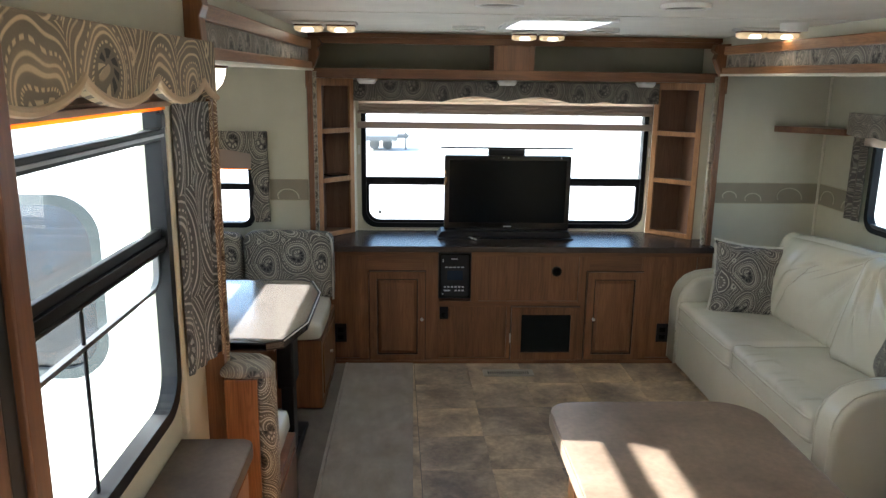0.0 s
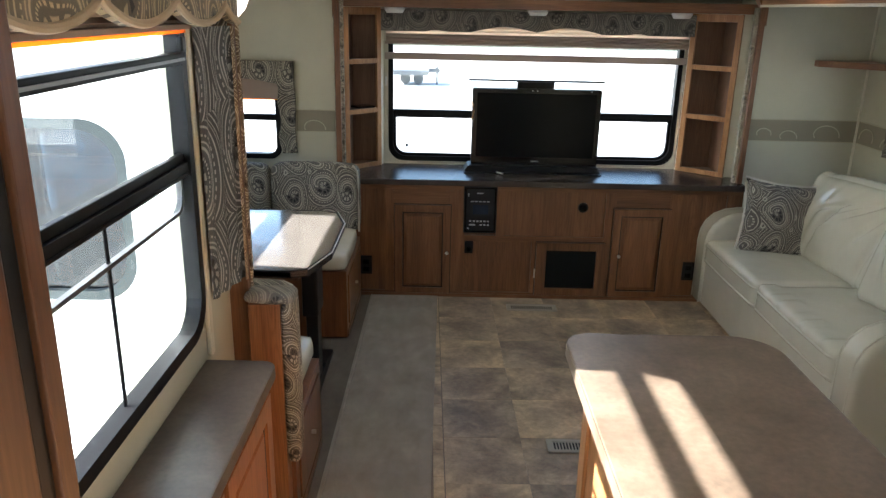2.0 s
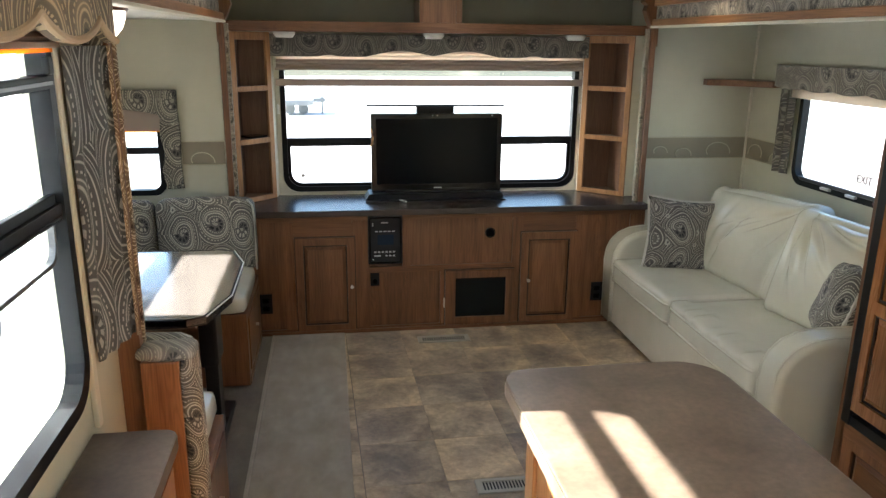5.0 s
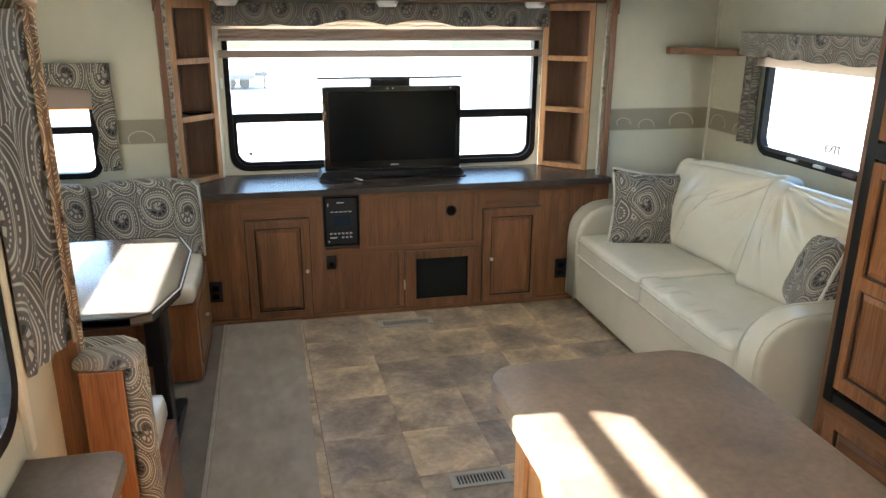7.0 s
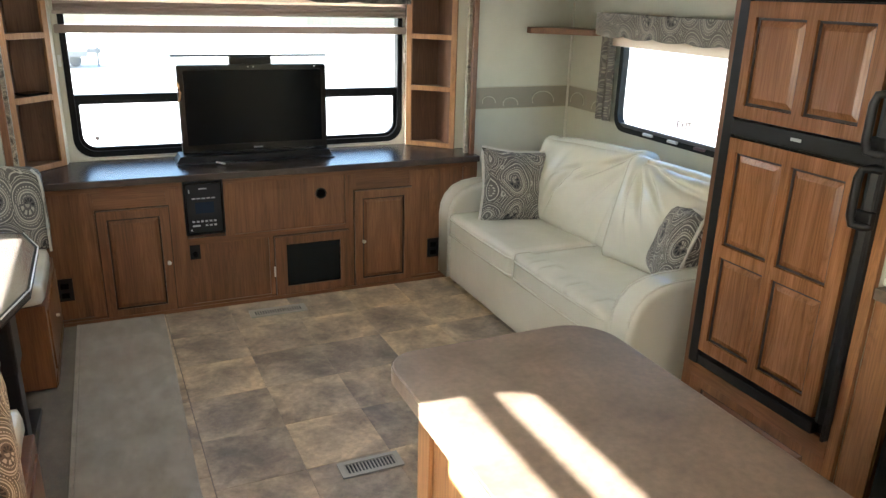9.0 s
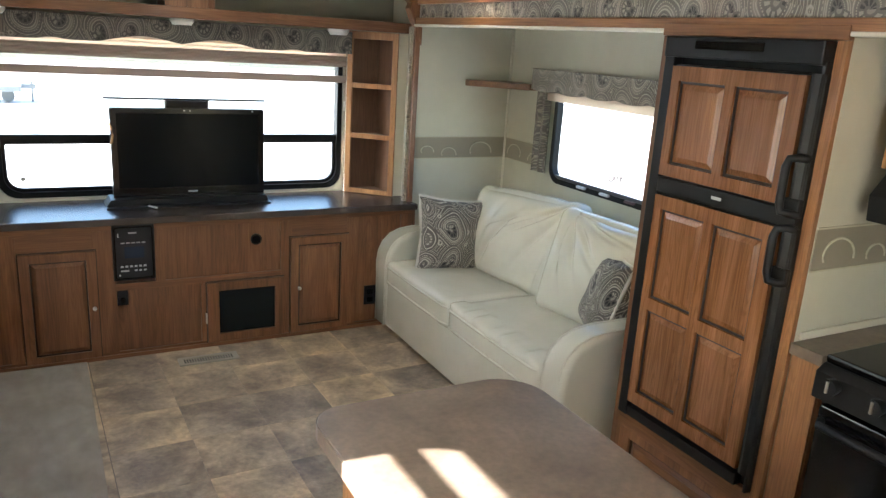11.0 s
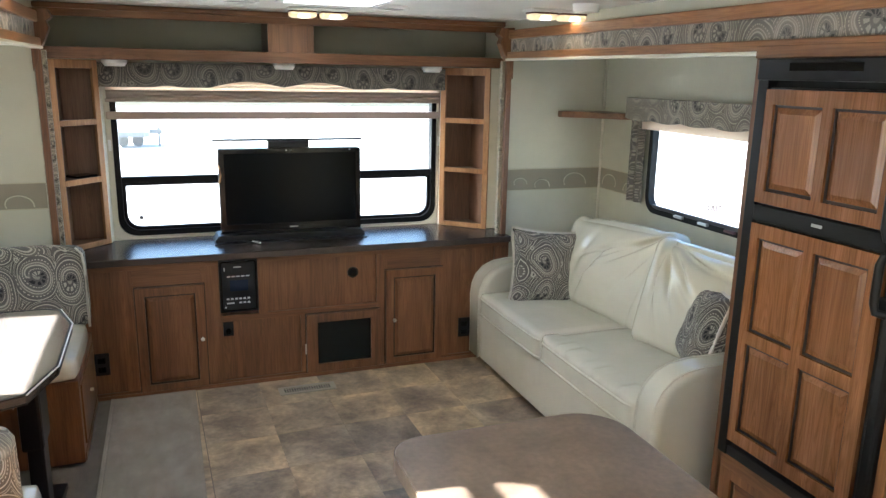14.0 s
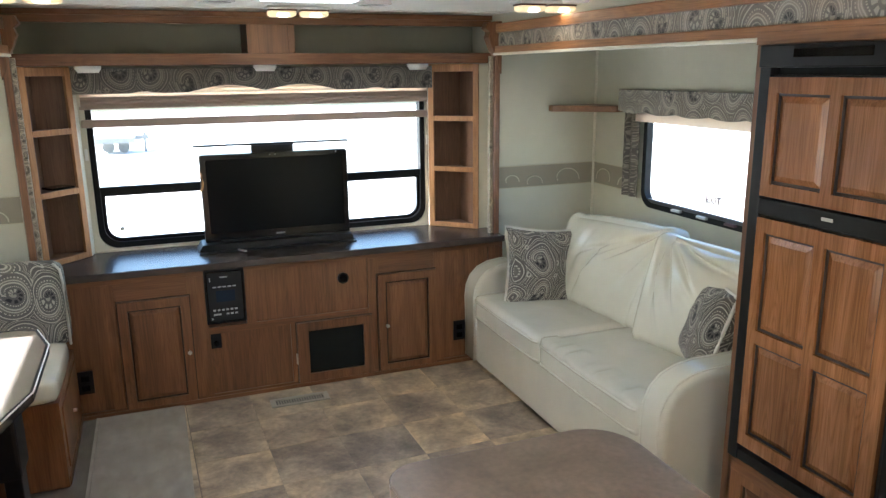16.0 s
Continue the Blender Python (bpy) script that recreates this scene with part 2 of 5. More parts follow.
BRONZE = mat("bronze", 0.35, 0.8, (0.12, 0.045, 0.03))
STEEL = mat("brushed_steel", 0.3, 1.0, (0.6, 0.58, 0.55))
GREY = mat("grey_print", 0.5, 0, (0.42, 0.42, 0.42))
LCD = mat("display_blue", 0.25, 0, (0.016, 0.025, 0.045))
WHITE = mat("white_plastic", 0.35, 0, (0.78, 0.77, 0.74))
OUT_WHITE = mat("white_siding", 0.3, 0, (0.75, 0.76, 0.78))
SHADE = mat("pleated_shade", 0.75, 0, (0.36, 0.285, 0.24))
MESH = mat("speaker_cloth", 0.9, 0, (0.012, 0.0125, 0.011))
bsdf(MESH).inputs["Specular IOR Level"].default_value = 0.15
RED = mat("sign_print", 0.6, 0, (0.10, 0.055, 0.065))
for mm, sc_, st_ in ((BLACK, 180, 0.1), (WHITE, 90, 0.05), (SHADE, 300, 0.1), (CREAM, 60, 0.1), (BLACK_M, 120, 0.1)):
    nz = noise_tex(mm, coords(mm), sc_, 3)
    bump(mm, nz, st_, 0.001)


def see_through(m, colour, share):
    """Thin cloth that lets some light through."""
    tr = node(m, "ShaderNodeBsdfTranslucent")
    tr.inputs["Color"].default_value = (*colour, 1)
    ms = node(m, "ShaderNodeMixShader")
    ms.inputs[0].default_value = share
    wire(m, bsdf(m).outputs[0], ms.inputs[1])
    wire(m, tr.outputs[0], ms.inputs[2])
    wire(m, ms.outputs[0], m.node_tree.nodes["Material Output"].inputs[0])


see_through(SHADE, (0.62, 0.46, 0.36), 0.10)
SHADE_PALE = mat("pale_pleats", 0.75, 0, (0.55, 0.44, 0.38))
see_through(SHADE_PALE, (0.97, 0.84, 0.70), 0.6)
SHADE_THIN = mat("shade_hem", 0.7, 0, (0.6, 0.28, 0.08))
see_through(SHADE_THIN, (1.0, 0.34, 0.03), 0.75)


# White translucent sheet for the ring that cuts the sun at the window.
SUN_MASK = mat("white_sun_mask", 0.5, 0, (0.85, 0.86, 0.88))
see_through(SUN_MASK, (0.92, 0.94, 0.96), 0.85)


def glass_mat(name, tint, rough=0.0, share=0.06):
    m = mat(name, rough)
    nt = m.node_tree
    nt.nodes.remove(bsdf(m))
    t = node(m, "ShaderNodeBsdfTransparent")
    t.inputs["Color"].default_value = (*tint, 1)
    g = node(m, "ShaderNodeBsdfGlossy")
    g.inputs["Roughness"].default_value = rough
    x = node(m, "ShaderNodeMixShader")
    x.inputs[0].default_value = share
    wire(m, t.outputs[0], x.inputs[1])
    wire(m, g.outputs[0], x.inputs[2])
    wire(m, x.outputs[0], nt.nodes["Material Output"].inputs[0])
    return m


GLASS = glass_mat("window_glass", (0.92, 0.94, 0.93))
TINT = glass_mat("tinted_glass", (0.13, 0.18, 0.22), 0.02, 0.10)
streaks = ramp(TINT, noise_tex(TINT, coords(TINT, (26.0, 26.0, 1.4)), 1.0, 4, 0.6, 0.6), [(0.35, (0.045, 0.095, 0.15)), (0.52, (0.11, 0.185, 0.26)), (0.70, (0.50, 0.60, 0.70))])
wire(TINT, streaks, next(n for n in TINT.node_tree.nodes if n.type == "BSDF_TRANSPARENT").inputs["Color"])


def glow(name, colour, strength):
    m = mat(name, 0.4, 0, colour)
    bsdf(m).inputs["Emission Color"].default_value = (*colour, 1)
    bsdf(m).inputs["Emission Strength"].default_value = strength
    return m


LAMP = glow("lamp_lens", (1.0, 0.74, 0.42), 0.055)
BULB = glow("bulb_spot", (1.0, 0.92, 0.76), 0.6)
PUCK = mat("frosted_lens", 0.4, 0, (0.8, 0.78, 0.74))


def tile_mat():
    m = mat("stone_vinyl", 0.4)
    v = coords(m)
    info = node(m, "ShaderNodeObjectInfo")
    off = node(m, "ShaderNodeVectorMath")
    off.operation = "ADD"
    sc = node(m, "ShaderNodeVectorMath")
    sc.operation = "SCALE"
    sc.inputs[0].default_value = (7.3, 3.1, 5.7)
    wire(m, info.outputs["Random"], sc.inputs["Scale"])
    wire(m, v, off.inputs[0])
    wire(m, sc.outputs[0], off.inputs[1])
    n1 = noise_tex(m, off.outputs[0], 4.5, 6, 0.62, 0.5)
    n2 = noise_tex(m, off.outputs[0], 38.0, 4, 0.65)
    col = ramp(m, n1, [(0.30, (0.160, 0.131, 0.103)), (0.47, (0.308, 0.250, 0.186)), (0.66, (0.50, 0.405, 0.288))])
    tone = ramp(m, info.outputs["Random"], [(0.0, (0.78, 0.78, 0.80)), (0.5, (0.98, 0.95, 0.92)), (1.0, (1.25, 1.17, 1.0))])
    col = mix(m, 1.0, col, tone, "MULTIPLY")
    ax = node(m, "ShaderNodeSeparateXYZ")
    wire(m, v, ax.inputs[0])
    ex = maths(m, "ABSOLUTE", maths(m, "SUBTRACT", ax.outputs[0], 0.165))
    ey = maths(m, "ABSOLUTE", maths(m, "SUBTRACT", ax.outputs[1], 0.165))
    rim = maths(m, "ADD", maths(m, "MAXIMUM", ex, ey), maths(m, "MULTIPLY", n1, 0.11))
    col = mix(m, 1.0, col, ramp(m, rim, [(0.12, (0.88, 0.87, 0.88)), (0.225, (1.16, 1.13, 1.07))]), "MULTIPLY")
    col = mix(m, 0.75, col, ramp(m, n2, [(0.3, (0.72, 0.72, 0.72)), (0.65, (1.12, 1.12, 1.12))]), "MULTIPLY")
    n3 = noise_tex(m, off.outputs[0], 14.0, 5, 0.7, 0.8)
    col = mix(m, 0.7, col, ramp(m, n3, [(0.32, (0.74, 0.73, 0.72)), (0.5, (1.0, 1.0, 1.0)), (0.68, (1.22, 1.2, 1.15))]), "MULTIPLY")
    scuff = noise_tex(m, off.outputs[0], 85.0, 2, 0.5, 1.5)
    col = mix(m, ramp(m, scuff, [(0.66, (0, 0, 0)), (0.76, (0.55, 0.55, 0.55))]), col, (0.40, 0.35, 0.28))
    wire(m, col, bsdf(m).inputs["Base Color"])
    wire(m, ramp(m, n1, [(0.3, (0.34,) * 3), (0.7, (0.5,) * 3)]), bsdf(m).inputs["Roughness"])
    bump(m, n2, 0.12, 0.001)
    return m


TILE = tile_mat()
GROUT = mat("grout", 0.7, 0, (0.20, 0.162, 0.122))


def carpet_mat(name, a, b):
    m = mat(name, 0.85)
    n1 = noise_tex(m, coords(m, (9, 6, 9)), 1.0, 5, 0.65)
    n2 = noise_tex(m, coords(m), 500, 2)
    col = ramp(m, n1, [(0.3, a), (0.7, b)])
    worn = noise_tex(m, coords(m, (14, 6, 10)), 1.0, 5, 0.65, 0.5)
    col = mix(m, 0.8, col, ramp(m, worn, [(0.3, (0.86,) * 3), (0.55, (1.0,) * 3), (0.78, (1.16, 1.15, 1.12))]), "MULTIPLY")
    col = mix(m, 0.6, col, ramp(m, n2, [(0.3, (0.6,) * 3), (0.7, (1.25,) * 3)]), "MULTIPLY")
    wire(m, col, bsdf(m).inputs["Base Color"])
    bump(m, n2, 0.5, 0.003)
    return m


CARPET = carpet_mat("brown_carpet", (0.275, 0.241, 0.198), (0.365, 0.321, 0.264))
CARPET_PALE = carpet_mat("pale_carpet_seam", (0.30, 0.26, 0.21), (0.40, 0.35, 0.29))
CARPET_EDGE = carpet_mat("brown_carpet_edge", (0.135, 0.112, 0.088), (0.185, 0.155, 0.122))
GROUND = mat("concrete", 0.9)
gcol = ramp(GROUND, noise_tex(GROUND, coords(GROUND), 0.7, 6), [(0.3, (0.42, 0.41, 0.39)), (0.7, (0.55, 0.54, 0.51))])
wire(GROUND, gcol, bsdf(GROUND).inputs["Base Color"])


# ---- mesh helpers ----
def box(bm, x0, x1, y0, y1, z0, z1, bev=0.0, seg=2):
    m = Matrix.Translation(((x0 + x1) / 2, (y0 + y1) / 2, (z0 + z1) / 2)) @ Matrix.Diagonal((abs(x1 - x0), abs(y1 - y0), abs(z1 - z0), 1))
    vs = bmesh.ops.create_cube(bm, size=1, matrix=m)["verts"]
    if bev:
        es = list({e for v in vs for e in v.link_edges})
        bmesh.ops.bevel(bm, geom=es, offset=bev, segments=seg, profile=0.6, affect="EDGES")
    return bm


def prism(bm, pts, axis, a, b, bev=0.0, seg=2):
    """A flat outline pushed from a to b along an axis; pts are the other two coordinates in xyz order."""
    k = "xyz".index(axis)

    def at(p, w):
        c = list(p)
        c.insert(k, w)
        return c
    lo = [bm.verts.new(at(p, a)) for p in pts]
    hi = [bm.verts.new(at(p, b)) for p in pts]
    n = len(pts)
    fs = [bm.faces.new(lo), bm.faces.new(hi[::-1])]
    for i in range(n):
        fs.append(bm.faces.new((lo[i], hi[i], hi[(i + 1) % n], lo[(i + 1) % n])))
    bmesh.ops.recalc_face_normals(bm, faces=fs)
    if bev:
        es = list({e for f in fs[:2] for e in f.edges})
        bmesh.ops.bevel(bm, geom=es, offset=bev, segments=seg, profile=0.6, affect="EDGES")
    return bm


def rrect(u0, u1, v0, v1, r, n=6):
    """A rectangle with rounded corners; r: one radius, or four, from (u0, v0) anticlockwise."""
    r = [r] * 4 if isinstance(r, (int, float)) else r
    out = []
    for (cu, cv, a0), q in zip(((u0, v0, 180), (u1, v0, 270), (u1, v1, 0), (u0, v1, 90)), r):
        q = max(q, 1e-4)
        ou = cu + q if cu == u0 else cu - q
        ov = cv + q if cv == v0 else cv - q
        for i in range(n + 1):
            a = radians(a0 + 90 * i / n)
            out.append((ou + q * math.cos(a), ov + q * math.sin(a)))
    return out


def ring(bm, outer, inner, axis, a, b):
    """A frame between two outlines of as many points."""
    k = "xyz".index(axis)

    def at(p, w):
        c = list(p)
        c.insert(k, w)
        return bm.verts.new(c)
    loops = [[at(p, w) for p in pts] for pts, w in ((outer, a), (outer, b), (inner, b), (inner, a))]
    n = len(outer)
    fs = []
    for j in range(4):
        p, q = loops[j], loops[(j + 1) % 4]
        for i in range(n):
            fs.append(bm.faces.new((p[i], p[(i + 1) % n], q[(i + 1) % n], q[i])))
    bmesh.ops.recalc_face_normals(bm, faces=fs)
    return bm


def cyl(bm, centre, r, length, axis="z", seg=20, r2=None):
    rot = {"z": Matrix(), "x": Matrix.Rotation(radians(90), 4, "Y"), "y": Matrix.Rotation(radians(90), 4, "X")}[axis]
    bmesh.ops.create_cone(bm, cap_ends=True, segments=seg, radius1=r, radius2=r if r2 is None else r2, depth=length, matrix=Matrix.Translation(centre) @ rot)
    return bm


def soft_box(bm, x0, x1, y0, y1, z0, z1, r, cuts=9, puff=(0, 0, 0), crease=0.0, seed=0.0):
    """A stuffed cushion: rounded edges, bulging faces and creases."""
    c = Vector(((x0 + x1) / 2, (y0 + y1) / 2, (z0 + z1) / 2))
    h = Vector(((x1 - x0) / 2, (y1 - y0) / 2, (z1 - z0) / 2))
    vs = bmesh.ops.create_cube(bm, size=2)["verts"]
    es = list({e for v in vs for e in v.link_edges})
    bmesh.ops.subdivide_edges(bm, edges=es, cuts=cuts, use_grid_fill=True)
    vs = list(bm.verts)
    for v in vs:
        u = v.co.copy()
        p = Vector((u.x * h.x, u.y * h.y, u.z * h.z))
        k = Vector([max(-(h[i] - r), min(h[i] - r, p[i])) for i in range(3)])
        d = p - k
        if d.length > 1e-6:
            p = k + d.normalized() * r
        for i in range(3):
            o = [j for j in range(3) if j != i]
            p[i] += math.copysign(1, u[i]) * puff[i] * (1 - u[o[0]] ** 2) * (1 - u[o[1]] ** 2) * (abs(u[i]) > 0.7)
        if crease:
            q = p * 5 + Vector((seed, seed * 1.7, 0))
            p += d.normalized() * crease * noise.noise(q) if d.length > 1e-6 else Vector((0, 0, 0))
            p += Vector((crease, crease * 0.4, crease)) * (abs(noise.noise(q * 1.6)) - 0.25)
        v.co = c + p
    return bm


def tube(bm, pts, r, seg=8, closed=False):
    """A round cord along a line of points."""
    rings = []
    n = len(pts)
    for i, p in enumerate(pts):
        a = Vector(pts[(i - 1) % n] if closed or i else pts[0])
        b = Vector(pts[(i + 1) % n] if closed or i < n - 1 else pts[-1])
        q = (b - a).to_track_quat("Z", "Y")
        rings.append([bm.verts.new(Vector(p) + q @ Vector((r * math.cos(t), r * math.sin(t), 0))) for t in (2 * math.pi * j / seg for j in range(seg))])
    last = n if closed else n - 1
    for i in range(last):
        p, q = rings[i], rings[(i + 1) % n]
        for j in range(seg):
            bm.faces.new((p[j], p[(j + 1) % seg], q[(j + 1) % seg], q[j]))
    if not closed:
        bm.faces.new(rings[0][::-1])
        bm.faces.new(rings[-1])
    return bm


def part(name, bm, material, parent=None, label="", smooth=False, turn=None):
    """Links a bmesh as one mesh object, under a thing or a part when one is given."""
    if turn is not None:
        bm.transform(turn)
        if turn.determinant() < 0:
            bmesh.ops.reverse_faces(bm, faces=bm.faces)
    me = bpy.data.meshes.new(name)
    bm.to_mesh(me)
    bm.free()
    me.materials.append(material)
    if smooth:
        for p in me.polygons:
            p.use_smooth = True
    ob = new(name, me)
    if parent is not None:
        ob.parent = parent
        ob.matrix_parent_inverse = root_of(parent)
    if label:
        ob["label"] = label
    return ob


def world_of(ob):
    return ob.matrix_basis if ob.parent is None else world_of(ob.parent) @ ob.matrix_parent_inverse @ ob.matrix_basis


def root_of(ob):
    return world_of(ob).inverted()


def thing(name, at, label, category, group=""):
    e = new(name)
    e.location = at
    e.empty_display_size = 0.05
    return tagged(e, label, category, group)


def setting(name, bm, material, label, category="structure"):
    return tagged(part(name, bm, material), label, category, "", "structure")


def B():
    return bmesh.new()


def bx(*a):
    return box(B(), *a)


# faces of built-ins: u to the right along the face, v up, w out into the room
REAR = Matrix(((1, 0, 0, 0), (0, 0, -1, 4.39), (0, 1, 0, 0), (0, 0, 0, 1)))
FRIDGE_X = 1.915
RIGHT = Matrix(((0, 0, -1, FRIDGE_X), (-1, 0, 0, 0), (0, 1, 0, 0), (0, 0, 0, 1)))


def panel_door(parent, turn, u0, u1, v0, v1, cells, name="door", stile=0.045, depth=0.02, mats=(WOOD, WOOD_X, WOOD), w0=0.0):
    """A framed door with raised panels; cells are (u0, u1, v0, v1) of the panels."""
    bm = B()
    us = sorted({u0, u1, *[c for q in cells for c in q[:2]]})
    vs = sorted({v0, v1, *[c for q in cells for c in q[2:]]})
    for i in range(len(us) - 1):
        for j in range(len(vs) - 1):
            cu, cv = (us[i] + us[i + 1]) / 2, (vs[j] + vs[j + 1]) / 2
            if not any(q[0] < cu < q[1] and q[2] < cv < q[3] for q in cells):
                box(bm, us[i], us[i + 1], vs[j], vs[j + 1], w0, w0 + depth)
    bmesh.ops.remove_doubles(bm, verts=bm.verts, dist=1e-5)
    door = part(name, bm, mats[0], parent, turn=turn)
    for q in cells:
        a, b, c, d = q
        s = 0.028
        bm = B()
        lo = [bm.verts.new(p) for p in ((a, c, w0 + 0.003), (b, c, w0 + 0.003), (b, d, w0 + 0.003), (a, d, w0 + 0.003))]
        hi = [bm.verts.new(p) for p in ((a + s, c + s, w0 + depth - 0.004), (b - s, c + s, w0 + depth - 0.004), (b - s, d - s, w0 + depth - 0.004), (a + s, d - s, w0 + depth - 0.004))]
        bm.faces.new(hi)
        for i in range(4):
            bm.faces.new((lo[i], lo[(i + 1) % 4], hi[(i + 1) % 4], hi[i]))
        bmesh.ops.recalc_face_normals(bm, faces=bm.faces)
        part("raised_panel", bm, mats[2], door, turn=turn)
        g = 0.0085
        # Dark ring: groove stain, with the groove's shadow painted in too.
        part("groove", ring(B(), [(a + 5e-4, c + 5e-4), (b - 5e-4, c + 5e-4), (b - 5e-4, d - 5e-4), (a + 5e-4, d - 5e-4)], [(a + g, c + g), (b - g, c + g), (b - g, d - g), (a + g, d - g)], "z", w0 + 0.003, w0 + depth * 0.55), GROOVE_DARK, door, "dark stain and painted shade in the groove", turn=turn)
    return door


# ---- structure ----
XL, XR, YB, ZC = -0.565, 1.945, 4.86, 2.03
SLX, SRX, SY, SZ = -1.50, 2.603, 4.46, 1.815
YF = -2.2

# floor: carpet strip, printed stone tiles in their own bed
setting("floor", bx(XL - 0.06, XR + 0.06, YF, YB + 0.06, -0.06, -0.0022), GROUT, "plywood floor of the trailer under vinyl and carpet", "floor")
setting("carpet", bx(-0.335, 0.075, YF, 4.41, -0.006, 0.006, 0.004), CARPET, "brown short-pile carpet strip beside the dinette", "carpet")
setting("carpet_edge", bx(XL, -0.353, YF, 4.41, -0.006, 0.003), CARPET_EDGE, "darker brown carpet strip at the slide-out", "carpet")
setting("carpet_binding", bx(-0.352, -0.336, YF, 4.41, -0.004, 0.0085, 0.003), CARPET_PALE, "pale worn seam between the carpet strips", "carpet")
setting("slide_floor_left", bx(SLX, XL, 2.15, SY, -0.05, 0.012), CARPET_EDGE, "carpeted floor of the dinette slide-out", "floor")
setting("slide_floor_right", bx(XR, SRX, 0.2, SY, -0.05, 0.012), GROUT, "floor of the kitchen slide-out", "floor")
setting("ground", bx(-60, 60, -60, 60, -1.1, -1.0), GROUND, "pale sunlit concrete yard", "ground")


def wall(name, axis, at, t, u0, u1, z0, z1, holes, material, label):
    """A wall across an axis with openings (u0, u1, z0, z1, corner radius) right through it."""
    bm = B()
    us = sorted({u0, u1, *[c for h in holes for c in h[:2]]})
    zs = sorted({z0, z1, *[c for h in holes for c in h[2:4]]})
    for i in range(len(us) - 1):
        for j in range(len(zs) - 1):
            cu, cz = (us[i] + us[i + 1]) / 2, (zs[j] + zs[j + 1]) / 2
            if any(h[0] < cu < h[1] and h[2] < cz < h[3] for h in holes):
                continue
            a = (us[i], us[i + 1], zs[j], zs[j + 1])
            if axis == "y":
                box(bm, a[0], a[1], at, at + t, a[2], a[3])
            else:
                box(bm, at, at + t, a[0], a[1], a[2], a[3])
    bmesh.ops.remove_doubles(bm, verts=bm.verts, dist=1e-5)
    return setting(name, bm, material, label, "wall")


REAR_WIN = (-0.272, 1.622, 0.788, 1.705)
LEFT_WIN = (0.72, 1.845, 0.89, 1.80)
END_WIN = (-1.30, -0.895, 0.86, 1.36)
SIDE_WIN = (2.80, 3.655, 0.88, 1.505)
RIGHT_WIN = (2.75, 3.946, 0.968, 1.497)
wall("wall_north", "y", YB, 0.06, XL - 0.06, XR + 0.06, 0, ZC, [REAR_WIN], WALL, "rear wall with a wide window, beige woven wallpaper")
# The hole at -2.05..-0.80 is an unseen doorway, widened for more light.
wall("wall_west", "x", XL - 0.06, 0.06, YF, YB, 0, ZC, [(2.165, SY, -1, SZ), LEFT_WIN, (-2.05, -0.80, 0.02, 1.93)], WALL, "side wall with a window and the dinette slide-out opening")
wall("wall_east", "x", XR, 0.06, YF, YB, 0, ZC, [(0.2, SY, -1, 1.83)], WALL, "side wall with the sofa and kitchen slide-out opening")
wall("wall_south", "y", YF - 0.06, 0.06, XL - 0.06, XR + 0.06, 0, ZC, [], WALL, "plain partition behind the kitchen")
wall("slide_wall_west", "x", SLX - 0.05, 0.05, 2.1, SY + 0.05, -0.05, SZ + 0.05, [SIDE_WIN], WALL, "outer wall of the dinette slide-out")
wall("slide_wall_north_left", "y", SY, 0.05, SLX, XL - 0.06, -0.05, SZ, [END_WIN], WALL, "end wall of the dinette slide-out with a small window")
wall("slide_wall_south_left", "y", 2.105, 0.05, SLX, XL - 0.06, -0.05, SZ, [(-1.36, -0.848, 0.86, 1.43)], OUT_WHITE, "near end wall of the dinette slide-out, white siding outside")
wall("slide_wall_east", "x", SRX, 0.05, 0.15, SY + 0.05, -0.05, SZ + 0.06, [RIGHT_WIN], WALL, "outer wall of the kitchen slide-out with a window")
wall("slide_wall_north_right", "y", SY, 0.05, XR + 0.06, SRX, -0.05, SZ + 0.03, [], WALL, "end wall of the sofa slide-out, beige wallpaper")
wall("slide_wall_south_right", "y", 0.15, 0.05, XR + 0.06, SRX, -0.05, SZ + 0.03, [], WALL, "near end wall of the kitchen slide-out")
setting("slide_ceiling_left", bx(SLX, XL - 0.06, 2.15, SY, SZ, SZ + 0.05), CEIL, "white ceiling of the dinette slide-out", "ceiling")
setting("slide_ceiling_right", bx(XR + 0.06, SRX, 0.2, SY, SZ + 0.02, SZ + 0.07), CEIL, "white ceiling of the sofa slide-out", "ceiling")
bm = B()
SKY = (0.53, 0.93, 3.27, 3.86)
xs = (XL - 0.06, SKY[0], SKY[1], XR + 0.06)
ys = (YF, -1.3, 0.1, SKY[2], SKY[3], YB + 0.06)
# Cell (1, 1) is an unseen opening added for light from behind.
for i in range(3):
    for j in range(5):
        if (i, j) not in ((1, 1), (1, 3)):
            box(bm, xs[i], xs[i + 1], ys[j], ys[j + 1], ZC, ZC + 0.08)
for y in (0.9, 2.1, 3.1, 4.35):
    box(bm, XL, XR, y - 0.006, y + 0.006, ZC - 0.003, ZC + 0.002)
setting("ceiling", bm, CEIL, "off-white panelled ceiling with a roof vent opening", "ceiling")

# wallpaper border band with pale scrolls
BAND_Z = (1.031, 1.162)


